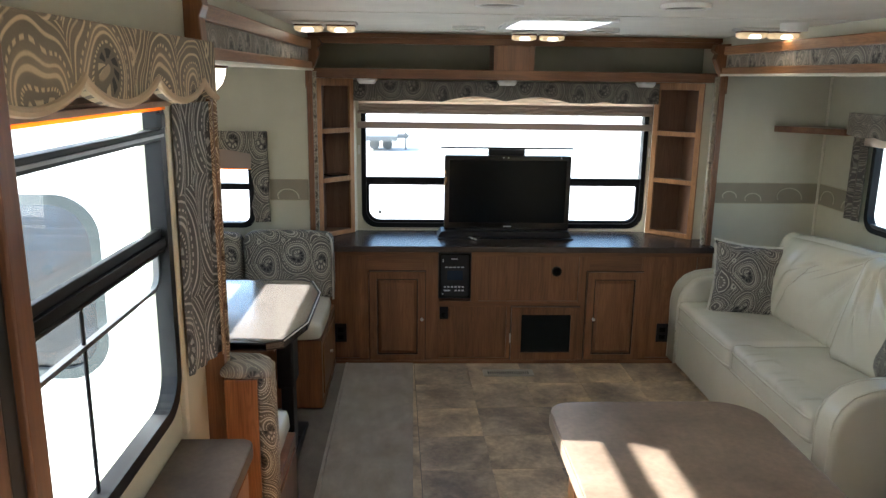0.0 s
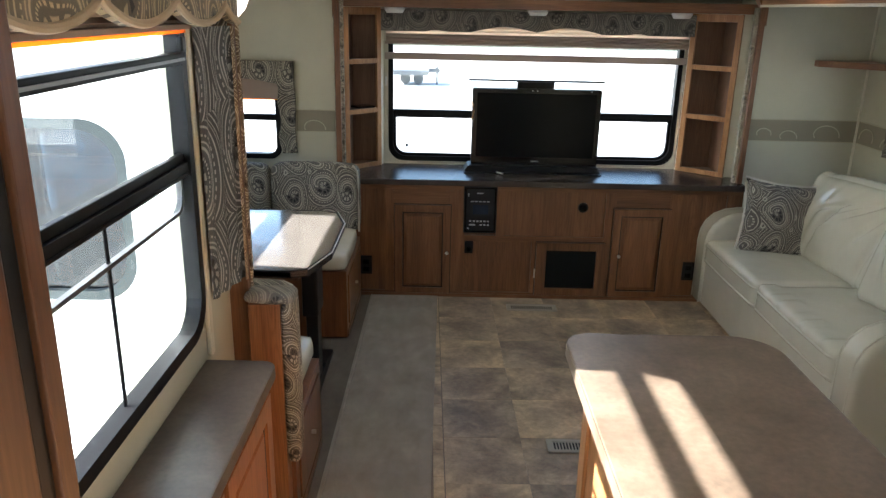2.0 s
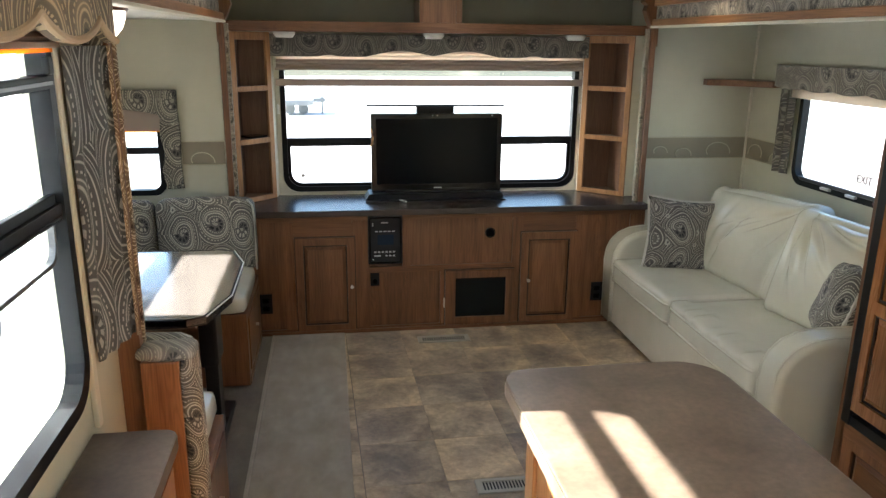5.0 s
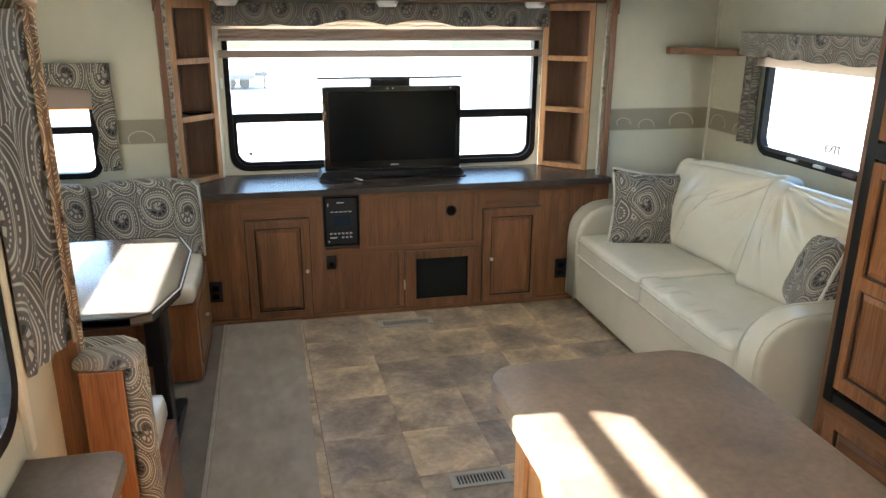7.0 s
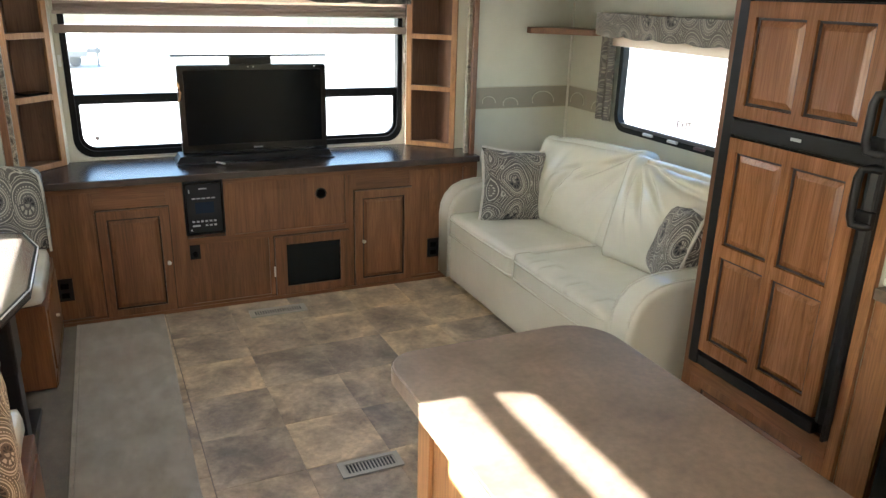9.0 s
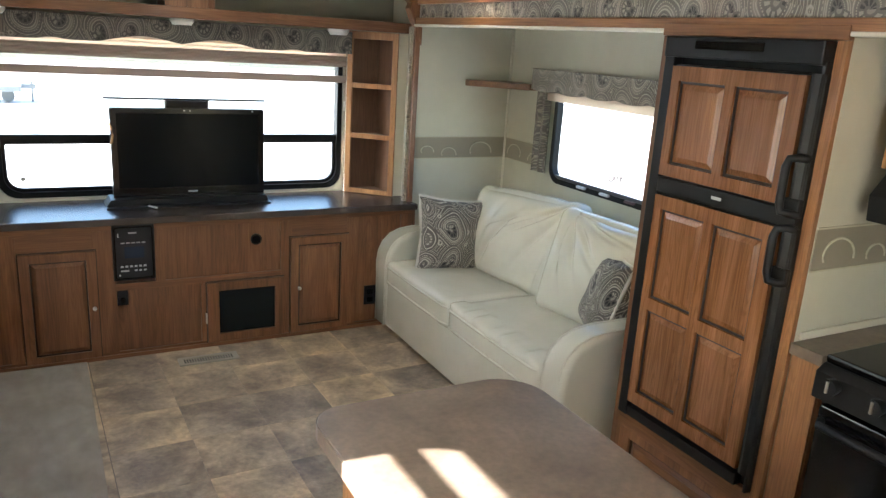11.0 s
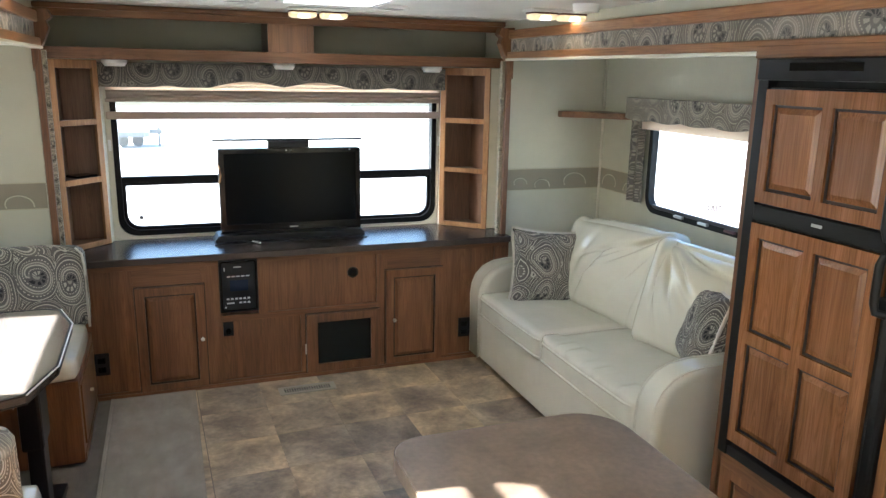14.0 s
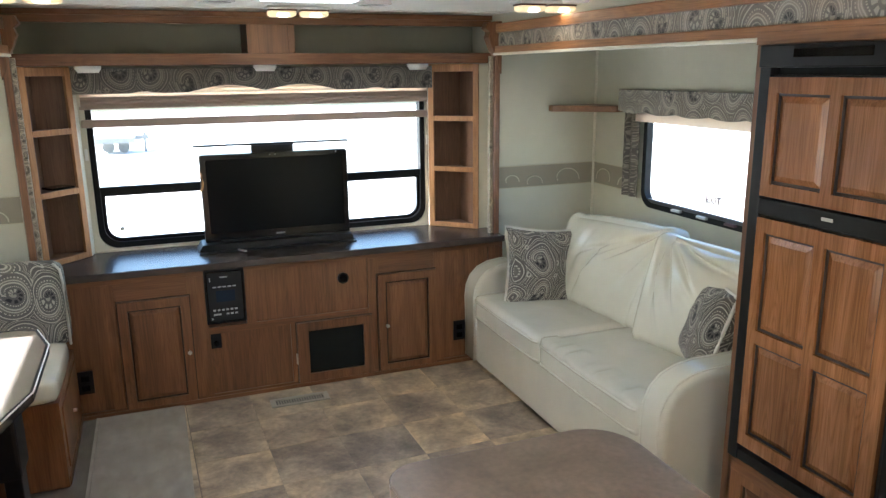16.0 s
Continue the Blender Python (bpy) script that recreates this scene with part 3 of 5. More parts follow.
def band(name, axis, at, u0, u1, out, lift=0.0):
    BZ0, BZ1 = BAND_Z[0] + lift, BAND_Z[1] + lift
    bm = B()
    a, b = sorted((at, at + out * 0.003))
    if axis == "y":
        box(bm, u0, u1, a, b, BZ0, BZ1)
    else:
        box(bm, a, b, u0, u1, BZ0, BZ1)
    ob = setting(name, bm, BAND, "olive-brown wallpaper border", "trim")
    rnd = random.Random(int(abs(u0) * 100))
    u = u0 + 0.05
    w = at + out * 0.0045
    bm = B()
    for z in (BZ0, BZ1):
        (box(bm, u0, u1, *sorted((at, at + out * 0.0045)), z - 0.003, z + 0.003) if axis == "y" else box(bm, *sorted((at, at + out * 0.0045)), u0, u1, z - 0.003, z + 0.003))
    part("border_line", bm, BAND_LINE, ob)
    while u < u1 - 0.10:
        cz, r = BZ0 + rnd.uniform(0.01, 0.05), rnd.uniform(0.03, 0.06)
        pts = []
        for i in range(15):
            a = radians(200 - i * 15)
            q = r * (1 + 0.05 * i)
            pts.append((min(u1 - 0.01, max(u0 + 0.01, u + r + q * math.cos(a))), max(BZ0 + 0.005, min(BZ1 - 0.006, cz + q * 0.75 * math.sin(a)))))
        bm = tube(B(), [(p[0], w, p[1]) if axis == "y" else (w, p[0], p[1]) for p in pts], 0.0035, 5)
        part("scroll", bm, BAND_LINE, ob)
        u += rnd.uniform(0.13, 0.22)
    return ob


band("border_north_right", "y", SY, XR + 0.002, SRX - 0.004, -1)
band("border_east", "x", SRX, 4.02, SY - 0.004, -1)
band("border_fridge_side", "y", 1.715, 1.917, SRX - 0.01, -1, 0.105)
band("border_north_left", "y", SY, -0.80, XL - 0.002, -1)

# corner beads of the slide-out
setting("corner_trim", bx(SRX - 0.014, SRX - 0.001, SY - 0.014, SY - 0.001, 0.02, SZ + 0.018, 0.004), CREAM, "cream corner bead", "trim")


# ---- windows ----
def round_window(name, axis, at, rect, bar, radius, label, deep=0.05, inner=0.03, lower_inset=True, out=1, glass=GLASS, uprights=(), top_r=0.03, bar_deep=0.036):
    """A black-framed window in a wall: outer frame, bars, lower vent sash, panes."""
    u0, u1, z0, z1 = rect
    t = tagged(new(name), label, "window", "", "structure")
    t.location = (at, u0, z0) if axis == "x" else (u0, at, z0)
    a, b = at - out * 0.012, at + out * deep
    rr = [radius, radius, top_r, top_r]
    part("window_frame", ring(B(), rrect(u0, u1, z0, z1, rr), rrect(u0 + inner, u1 - inner, z0 + inner, z1 - inner, [max(0.01, q - inner * 0.5) for q in rr]), axis, a, b), HAZED_RUBBER if glass is TINT else BLACK_M, t)
    part("corner_infill", ring(B(), rrect(u0 - 0.002, u1 + 0.002, z0 - 0.002, z1 + 0.002, 0.0005), rrect(u0 + 0.001, u1 - 0.001, z0 + 0.001, z1 - 0.001, rr), axis, at + out * 0.0015, at + out * 0.048), OUT_WHITE if glass is TINT else WALL, t)
    if bar:
        bm = B()
        w = (at - out * 0.006, at + out * bar_deep)
        (box(bm, u0 + inner, u1 - inner, *sorted(w), bar - 0.018, bar + 0.018, 0.003) if axis == "y" else box(bm, *sorted(w), u0 + inner, u1 - inner, bar - 0.018, bar + 0.018, 0.003))
        part("window_bar", bm, BLACK_M, t)
        if lower_inset:
            i2 = inner + 0.004
            part("vent_sash", ring(B(), rrect(u0 + inner, u1 - inner, z0 + inner, bar - 0.018, [radius - 0.015, radius - 0.015, 0.01, 0.01]), rrect(u0 + i2 + 0.014, u1 - i2 - 0.014, z0 + i2 + 0.014, bar - 0.034, [radius - 0.03, radius - 0.03, 0.01, 0.01]), axis, at + out * 0.012, at + out * 0.035), BLACK_M, t)
    for u in uprights:
        bm = B()
        w = sorted((at + out * 0.012, at + out * 0.017))
        (box(bm, u - 0.006, u + 0.006, *w, z0 + inner, bar, 0.002) if axis == "y" else box(bm, *w, u - 0.006, u + 0.006, z0 + inner, bar, 0.002))
        part("upright", bm, BLACK_M, t)
    g = part("pane", prism(B(), rrect(u0 + inner * 0.6, u1 - inner * 0.6, z0 + inner * 0.6, z1 - inner * 0.6, [radius * 0.8, radius * 0.8, 0.02, 0.02]), axis, at + out * 0.024, at + out * 0.028), glass, t)
    g.visible_shadow = False
    return t


rear_window = round_window("window_1", "y", YB, REAR_WIN, 1.107, 0.10, "wide rear window in a black rounded frame")
part("glass_stop", cyl(B(), (-0.153, YB + 0.018, 0.887), 0.012, 0.008, "y", 14), GREY, rear_window, "small grey stop on the pane")
for u in (-0.287, 1.637):
    part("catch", bx(u - 0.008, u + 0.008, YB - 0.022, YB - 0.012, 1.275, 1.335, 0.003), WHITE, rear_window, "white catch")
left_window = round_window("window_2", "x", XL, LEFT_WIN, 1.352, 0.11, "tall side window in a black rounded frame with a vent sash", out=-1, inner=0.034, uprights=(1.352,), deep=0.03, bar_deep=0.016, lower_inset=False)
part("vent_sash", ring(B(), rrect(LEFT_WIN[0] + 0.047, LEFT_WIN[1] - 0.05, 1.240, 1.334, [0.045, 0.045, 0.004, 0.004]), rrect(LEFT_WIN[0] + 0.057, LEFT_WIN[1] - 0.060, 1.250, 1.326, [0.036, 0.036, 0.004, 0.004]), "x", XL - 0.022, XL - 0.008), mat("grey_sash", 0.4, 0.2, (0.10, 0.104, 0.108)), left_window, "slim grey vent sash")
bm = B()
box(bm, XL - 0.018, XL + 0.012, LEFT_WIN[0], LEFT_WIN[1], 1.613, 1.642, 0.004)
part("top_rail", bm, BLACK_M, left_window)
part("rail_channel", bx(XL + 0.0125, XL + 0.016, LEFT_WIN[0] + 0.01, LEFT_WIN[1] - 0.02, 1.622, 1.629), mat("grey_channel", 0.35, 0.6, (0.2, 0.2, 0.2)), left_window, "grey metal channel on the rail")
part("upper_bar", bx(XL - 0.016, XL - 0.001, LEFT_WIN[0] + 0.045, LEFT_WIN[1] - 0.045, 1.3705, 1.394, 0.003), BLACK_M, left_window)
part("bar_channel", bx(XL + 0.0065, XL + 0.010, LEFT_WIN[0] + 0.05, LEFT_WIN[1] - 0.05, 1.340, 1.345), BLACK, left_window)
# Ring added to bound the island's sun patch; white against the bright outside.
part("sun_mask_ring", ring(B(), rrect(LEFT_WIN[0] + 0.02, LEFT_WIN[1] - 0.02, LEFT_WIN[2] + 0.02, LEFT_WIN[3] - 0.02, [0.10, 0.10, 0.03, 0.03]), rrect(LEFT_WIN[0] + 0.05, 1.742, LEFT_WIN[2] + 0.048, LEFT_WIN[3] - 0.05, [0.09, 0.07, 0.09, 0.03]), "x", XL - 0.054, XL - 0.050), SUN_MASK, left_window, "white translucent ring added outside the window to trim the sun patch")
part("latch", bx(XL + 0.004, XL + 0.02, 1.80, 1.83, 1.643, 1.68, 0.004), BLACK, left_window)
end_window = round_window("window_3", "y", SY, END_WIN, 1.112, 0.07, "small end window of the dinette in a black frame", lower_inset=False)
near_end_window = round_window("window_4", "y", 2.155, (-1.36, -0.848, 0.86, 1.43), None, 0.13, "tinted end window of the slide-out seen from outside", glass=TINT, out=-1, top_r=0.13)
side_window = round_window("window_5", "x", SLX, SIDE_WIN, 1.28, 0.09, "long dinette window in a black frame", out=-1)
right_window = round_window("window_6", "x", SRX, RIGHT_WIN, None, 0.09, "emergency exit window beside the sofa in a black frame", deep=0.03)

part("lower_rail", bx(SRX - 0.008, SRX + 0.012, RIGHT_WIN[0] + 0.06, RIGHT_WIN[1] - 0.06, RIGHT_WIN[2] + 0.029, RIGHT_WIN[2] + 0.048, 0.003), mat("grey_rail", 0.4, 0.4, (0.07, 0.072, 0.075)), right_window, "grey metal lower rail")
# emergency exit lettering and the catches on the frame
t = tagged(thing("exit_sticker", (SRX + 0.018, 3.38, 1.05), "small clear exit sticker with grey letters on the window pane", "sticker"))
part("sticker", bx(SRX + 0.0200, SRX + 0.0210, 3.315, 3.455, 1.035, 1.115), glass_mat("sticker_film", (0.62, 0.59, 0.58), 0.4), t)
cu = bpy.data.curves.new("letters", "FONT")
cu.body, cu.size, cu.align_x, cu.extrude = "EXIT", 0.054, "CENTER", 0.0004
tx = new("letters_curve", cu)
bpy.context.view_layer.update()
me = bpy.data.meshes.new_from_object(tx.evaluated_get(bpy.context.evaluated_depsgraph_get()))
bpy.data.objects.remove(tx)
me.materials.append(RED)
lt = new("letters", me)
lt.parent = t
lt.matrix_basis = Matrix(((0, 0, -1, -0.002), (-1, 0, 0, 0.01), (0, 1, 0, 0.012), (0, 0, 0, 1)))
for y, m_ in ((3.62, STEEL), (3.42, STEEL), (3.22, RED)):
    part("catch", bx(SRX - 0.03, SRX - 0.011, y - 0.035, y + 0.035, 0.984, 0.998, 0.003), m_, right_window, "steel catch" if m_ is STEEL else "red release catch")


# ---- blinds, valances, curtains ----
def scallop(u0, u1, z_top, z_low, dips, n=48):
    """Outline of a valance: straight top, wavy lower edge."""
    pts = [(u1, z_top), (u0, z_top)]
    for i in range(n + 1):
        f = i / n
        pts.append((u0 + (u1 - u0) * f, z_low(f)))
    return pts


def wavy(z, amp, count, phase=0.0):
    return lambda f: z + amp * abs(math.sin(math.pi * (f * count + phase)))


def rear_low(f):
    d = abs(f - 0.5)
    if d < 0.2:
        return 1.624 + 0.03 * math.sin(math.pi * d / 0.2) ** 1.2 + 0.004
    if 0.29 < d < 0.35:
        return 1.624 + 0.008 * math.sin(math.pi * (d - 0.29) / 0.06)
    return 1.622


v = thing("rear_valance", (0.7, 4.79, 1.62), "grey-brown paisley valance with a wavy lower edge over the rear window", "valance")
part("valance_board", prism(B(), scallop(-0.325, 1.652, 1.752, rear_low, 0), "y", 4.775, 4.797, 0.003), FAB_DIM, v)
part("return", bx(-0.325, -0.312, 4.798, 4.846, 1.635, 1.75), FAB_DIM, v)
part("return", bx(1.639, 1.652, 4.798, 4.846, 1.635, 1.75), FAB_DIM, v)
s = thing("rear_blind", (0.7, 4.83, 1.44), "pinkish-beige pleated blind partly lowered over the rear window", "blind")
bm = B()
for i in range(2):
    z = 1.557 + 0.024 * i
    prism(bm, [(4.820, z), (4.835, z + 0.012), (4.820, z + 0.024), (4.818, z + 0.024), (4.83, z + 0.012), (4.818, z)], "x", -0.285, 1.635)
part("pleats", bm, SHADE, s)
bm = B()
for i in range(2, 6):
    z = 1.557 + 0.024 * i
    prism(bm, [(4.820, z), (4.835, z + 0.012), (4.820, z + 0.024), (4.818, z + 0.024), (4.83, z + 0.012), (4.818, z)], "x", -0.285, 1.635)
part("thin_pleats", bm, SHADE_PALE, s, "pleats glowing with daylight")
part("bottom_rail", bx(-0.292, 1.642, 4.812, 4.84, 1.447, 1.489, 0.005), SHADE, s)
part("middle_rail", bx(-0.292, 1.642, 4.812, 4.84, 1.541, 1.558, 0.004), SHADE, s)
# cream surround of the rear window
setting("window_surround", ring(B(), rrect(-0.345, 1.70, 0.74, 1.75, 0.01), rrect(REAR_WIN[0] - 0.003, REAR_WIN[1] + 0.003, REAR_WIN[2] - 0.003, 1.65, [0.10, 0.10, 0.02, 0.02]), "y", YB - 0.012, YB - 0.001), CREAM, "cream moulded surround of the rear window", "trim")

v = thing("end_valance", (-1.0, 4.4, 1.3), "paisley fabric window surround over the dinette end window", "valance")
part("header", prism(B(), scallop(-1.36, -0.80, 1.448, lambda f: 1.315 + (0.03 * math.sin(math.pi * min(1, f / 0.82)) if f < 0.82 else -0.02), 0), "y", 4.405, 4.44, 0.004), FAB, v)
part("side_panel", prism(B(), [(-0.895, 1.32), (-0.80, 1.32), (-0.795, 1.2), (-0.803, 1.05), (-0.797, 0.905), (-0.885, 0.90), (-0.905, 1.0), (-0.885, 1.1), (-0.903, 1.2)], "y", 4.415, 4.44, 0.003), FAB, v)
s = thing("end_blind", (-1.05, 4.43, 1.22), "beige pleated blind raised above the dinette end window", "blind")
part("pleats", bx(-1.34, -0.90, 4.442, 4.455, 1.225, 1.36, 0.003), SHADE, s)
part("sunlit_hem", bx(-1.33, -0.905, 4.4465, 4.4495, 1.218, 1.2245), SHADE_THIN, s, "thin hem glowing orange in the sun")
v = thing("sofa_valance", (2.5, 3.4, 1.46), "pale paisley valance with a scalloped edge over the sofa window", "valance")
part("valance_board", prism(B(), scallop(2.62, 4.105, 1.612, wavy(1.492, -0.012, 6), 0), "x", 2.522, 2.55, 0.005), FAB_FINE, v)
part("return", bx(2.5505, 2.60, 4.085, 4.105, 1.485, 1.607), FAB_FINE, v)
s = thing("sofa_blind", (2.53, 3.3, 1.44), "cream pleated blind raised under the sofa valance", "blind")
part("pleats", bx(2.562, 2.58, 2.72, 3.99, 1.437, 1.56, 0.004), SHADE_PALE, s)
c = thing("sofa_curtain", (2.57, 4.02, 1.0), "narrow grey-brown side curtain beside the sofa window", "curtain")
bm = B()
pts = [(2.575 + 0.012 * math.sin(i * 1.4), 3.965 + 0.016 * i) for i in range(9)]
prism(bm, pts + [(p[0] + 0.004, p[1]) for p in pts[::-1]], "z", 1.01, 1.50)
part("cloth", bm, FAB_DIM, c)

v = thing("window_valance", (XL + 0.06, 1.5, 1.66), "large paisley valance with deep scallops over the side window", "valance")


def left_low(f):
    y = 0.80 + 1.285 * f
    return 1.764 - 0.052 * abs(math.sin(math.pi * (y - 1.229) / 0.365)) ** 0.65 - 0.018 * max(0, y - 1.5)


part("valance_board", prism(B(), scallop(0.80, 2.085, 1.862, left_low, 0, 96), "x", XL + 0.055, XL + 0.085, 0.006), FAB_BACKLIT, v)
part("return", bx(XL + 0.004, XL + 0.054, 2.06, 2.085, 1.70, 1.86, 0.004), FAB, v)
bm = tube(B(), [(XL + 0.084, 0.80 + 1.285 * i / 90, left_low(i / 90) + 0.006) for i in range(91)], 0.009, 8)
part("welt", bm, WELT, v)
s = thing("window_blind", (XL + 0.03, 1.4, 1.69), "raised tan pleated blind with a sunlit lower edge", "blind")
bm = B()
for i in range(3):
    z = 1.709 + 0.02 * i
    prism(bm, [(XL + 0.012, z), (XL + 0.03, z + 0.01), (XL + 0.012, z + 0.02), (XL + 0.009, z + 0.02), (XL + 0.027, z + 0.01), (XL + 0.009, z)], "y", 0.84, 1.84)
part("pleats", bm, SHADE, s)
part("bottom_rail", bx(XL + 0.006, XL + 0.034, 0.84, 1.84, 1.697, 1.710, 0.003), SHADE, s)
part("sunlit_hem", bx(XL + 0.015, XL + 0.019, 0.84, 1.835, 1.688, 1.6965), SHADE_THIN, s, "thin hem glowing orange in the sun")
c = thing("window_curtain", (XL + 0.05, 1.97, 0.99), "stiff paisley side curtain panel hanging beside the side window", "curtain")
run = [(XL + 0.016 + 0.038 * i / 20 + 0.005 * math.sin(i * 0.95), 1.892 + 0.196 * i / 20) for i in range(21)]
part("cloth", prism(B(), run + [(p[0] + 0.005, p[1] + 0.001) for p in run[::-1]], "z", 0.957, 1.70), FAB_BIG, c)
part("cloth_edge", prism(B(), [(XL + 0.0605, 2.078), (XL + 0.066, 2.08), (XL + 0.068, 2.088), (XL + 0.0605, 2.092)], "z", 0.95, 1.70), FAB_SUNLIT, c)


# ---- slide-out trims ----
def slide_trim(name, x, side, y_post, y_end, with_near=None):
    """Trim round a slide-out: header mouldings with a fabric strip between, and a post at the rear corner."""
    t = tagged(thing(name, (x, y_post, 0.0), "oak moulding with a paisley fabric inlay round the slide-out", "trim"), kind="structure")
    o = side
    for nm, z0, z1, w, m_ in (("lower_moulding", 1.815, 1.853, 0.045, TRIM_OAK_Y), ("fabric_inlay", 1.853, 1.925, 0.022, FAB_FINE), ("upper_moulding", 1.925, 1.975, 0.04, TRIM_OAK_Y)):
        a = sorted((x, x + o * w))
        part(nm, bx(*a, y_end, y_post, z0, z1, 0.006 if m_ is not FAB_FINE else 0.0), m_, t)
    part("bead", bx(*sorted((x + o * 0.002, x + o * 0.052)), y_end, y_post, 1.803, 1.816, 0.004), CREAM, t)
    # rear post
    part("post_oak", bx(*sorted((x + o * 0.008, x + o * 0.04)), y_post - 0.005, y_post + 0.022, 0.012, 1.80, 0.004), WOOD, t)
    part("post_fabric", bx(*sorted((x + o * 0.001, x + o * 0.058)), y_post + 0.022, y_post + 0.05, 0.012, 1.80), FAB_TRIM, t)
    corbel = [(0.0, 1.99), (0.085, 1.985), (0.10, 1.95), (0.075, 1.93), (0.085, 1.90), (0.06, 1.84), (0.035, 1.80), (0.025, 1.74), (0.0, 1.70)]
    part("corbel", prism(B(), [(x + o * p, z) for p, z in corbel], "y", y_post - 0.01, y_post + 0.06, 0.006), WOOD, t)
    return t


slide_trim("slide_trim_right", XR, -1, 4.43, 0.2)
tl = slide_trim("slide_trim_left", XL, 1, 4.43, 2.14)
part("front_post_oak", bx(XL, XL + 0.06, 2.10, 2.135, 0.0, 1.80, 0.004), WOOD, tl)
part("front_post_fabric", bx(XL + 0.005, XL + 0.066, 2.135, 2.15, 0.0, 1.80), FAB_SUNLIT, tl)
part("front_corbel", prism(B(), [(XL, 2.0), (XL + 0.05, 1.995), (XL + 0.056, 1.96), (XL + 0.044, 1.93), (XL + 0.048, 1.87), (XL + 0.03, 1.79), (XL + 0.02, 1.73), (XL, 1.71)], "y", 2.095, 2.16, 0.005), WOOD, tl)
setting("wall_batten", bx(XL, XL + 0.014, 1.853, 1.882, 0.80, 1.72, 0.003), CREAM, "cream batten between window and curtain", "trim")

# ---- rear entertainment wall ----
F = REAR
base = thing("entertainment_cabinet", (0.68, 4.5, 0.0), "wide brown wood base cabinet with doors under the rear window", "cabinet")
part("body", bx(XL + 0.002, XR - 0.002, 4.412, YB - 0.02, 0.0, 0.731), WOOD_IN, base)
FR = [(-0.563, 1.943, 0.0, 0.035), (-0.563, 1.943, 0.70, 0.731), (-0.563, -0.525, 0.035, 0.70), (-0.265, -0.205, 0.035, 0.70), (-0.205, 0.16, 0.60, 0.70), (0.135, 0.235, 0.035, 0.70), (1.105, 1.17, 0.035, 0.70), (1.17, 1.50, 0.60, 0.70), (1.50, 1.56, 0.035, 0.70), (1.85, 1.943, 0.035, 0.70), (0.235, 1.105, 0.375, 0.412), (0.66, 0.70, 0.035, 0.375), (0.43, 0.48, 0.412, 0.70)]
for i, (a, b, c_, d) in enumerate(FR):
    horizontal = (b - a) > (d - c_)
    part("face_rail" if horizontal else "face_stile", box(B(), a, b, c_, d, -0.02, 0.0 if horizontal else 0.0015), WOOD_X if horizontal else WOOD, base, turn=F)
for a, b, c_, d in ((-0.525, -0.265, 0.035, 0.70), (0.48, 1.105, 0.412, 0.70), (0.235, 0.66, 0.035, 0.375), (1.56, 1.85, 0.035, 0.70), (-0.205, 0.135, 0.035, 0.60), (1.17, 1.50, 0.035, 0.60)):
    part("inset_panel", box(B(), a, b, c_, d, -0.022, -0.012), WOOD, base, turn=F)
for a, b in ((-0.197, 0.147), (1.158, 1.508)):
    # Thin dark sheet behind the door, drawn as its shadow line.
    part("door_reveal", box(B(), a - 0.005, b + 0.005, 0.025, 0.610, 0.0016, 0.0029), GROOVE_DARK, base, "painted shadow line round the door", turn=F)
    d = panel_door(base, F, a, b, 0.03, 0.605, [(a + 0.045, b - 0.045, 0.065, 0.56)], w0=0.003)
    u = b - 0.02 if a < 0 else a + 0.045
    knob = B()
    cyl(knob, (u, 0.306, 0.034), 0.005, 0.02, "z", 12)
    bmesh.ops.create_uvsphere(knob, u_segments=12, v_segments=8, radius=0.011, matrix=Matrix.Translation((u, 0.306, 0.047)))
    part("knob", knob, STEEL, d, "round brushed steel knob", True, F)
# door with black cloth
part("door_reveal", box(B(), 0.685, 1.122, 0.025, 0.383, 0.0016, 0.0029), GROOVE_DARK, base, "painted shadow line round the door", turn=F)
d = panel_door(base, F, 0.69, 1.117, 0.03, 0.378, [(0.753, 1.067, 0.077, 0.329)], w0=0.003)
for ch in list(d.children):
    bpy.data.objects.remove(ch)
part("speaker_cloth", box(B(), 0.753, 1.067, 0.077, 0.329, 0.004, 0.010), MESH, d, "black cloth", turn=F)
part("hinge", box(B(), 0.682, 0.692, 0.14, 0.20, 0.0, 0.012, 0.002), STEEL, base, turn=F)
part("base_moulding", box(B(), -0.563, 1.943, 0.0, 0.022, 0.0, 0.010, 0.003), WOOD_X, base, turn=F)
part("grommet", ring(B(), rrect(0.935, 0.999, 0.571, 0.635, 0.0319), rrect(0.945, 0.989, 0.581, 0.625, 0.0219), "z", -0.012, -0.006), BLACK, base, "black cable grommet", turn=F)
part("grommet_cap", cyl(B(), (0.967, 0.603, -0.009), 0.026, 0.006, "z", 24), GLOSS, base, turn=F)
for u in (-0.383, 1.664):
    o = thing("wall_outlet", (u, 4.38, 0.2), "black double power outlet set in the cabinet panel", "outlet", "outlets in the rear cabinet")
    part("plate", box(B(), u - 0.038, u + 0.038, 0.14, 0.262, -0.011, -0.004, 0.002), BLACK, o, turn=F)
    for z in (0.172, 0.222):
        part("socket", box(B(), u - 0.018, u + 0.018, z - 0.014, z + 0.014, -0.004, -0.0015, 0.001), GLOSS, o, turn=F)
latch = thing("cable_plate", (0.263, 4.38, 0.334), "small black cable jack plate on the cabinet panel", "jack")
part("plate", box(B(), 0.238, 0.292, 0.292, 0.376, -0.011, -0.004, 0.002), BLACK, latch, turn=F)
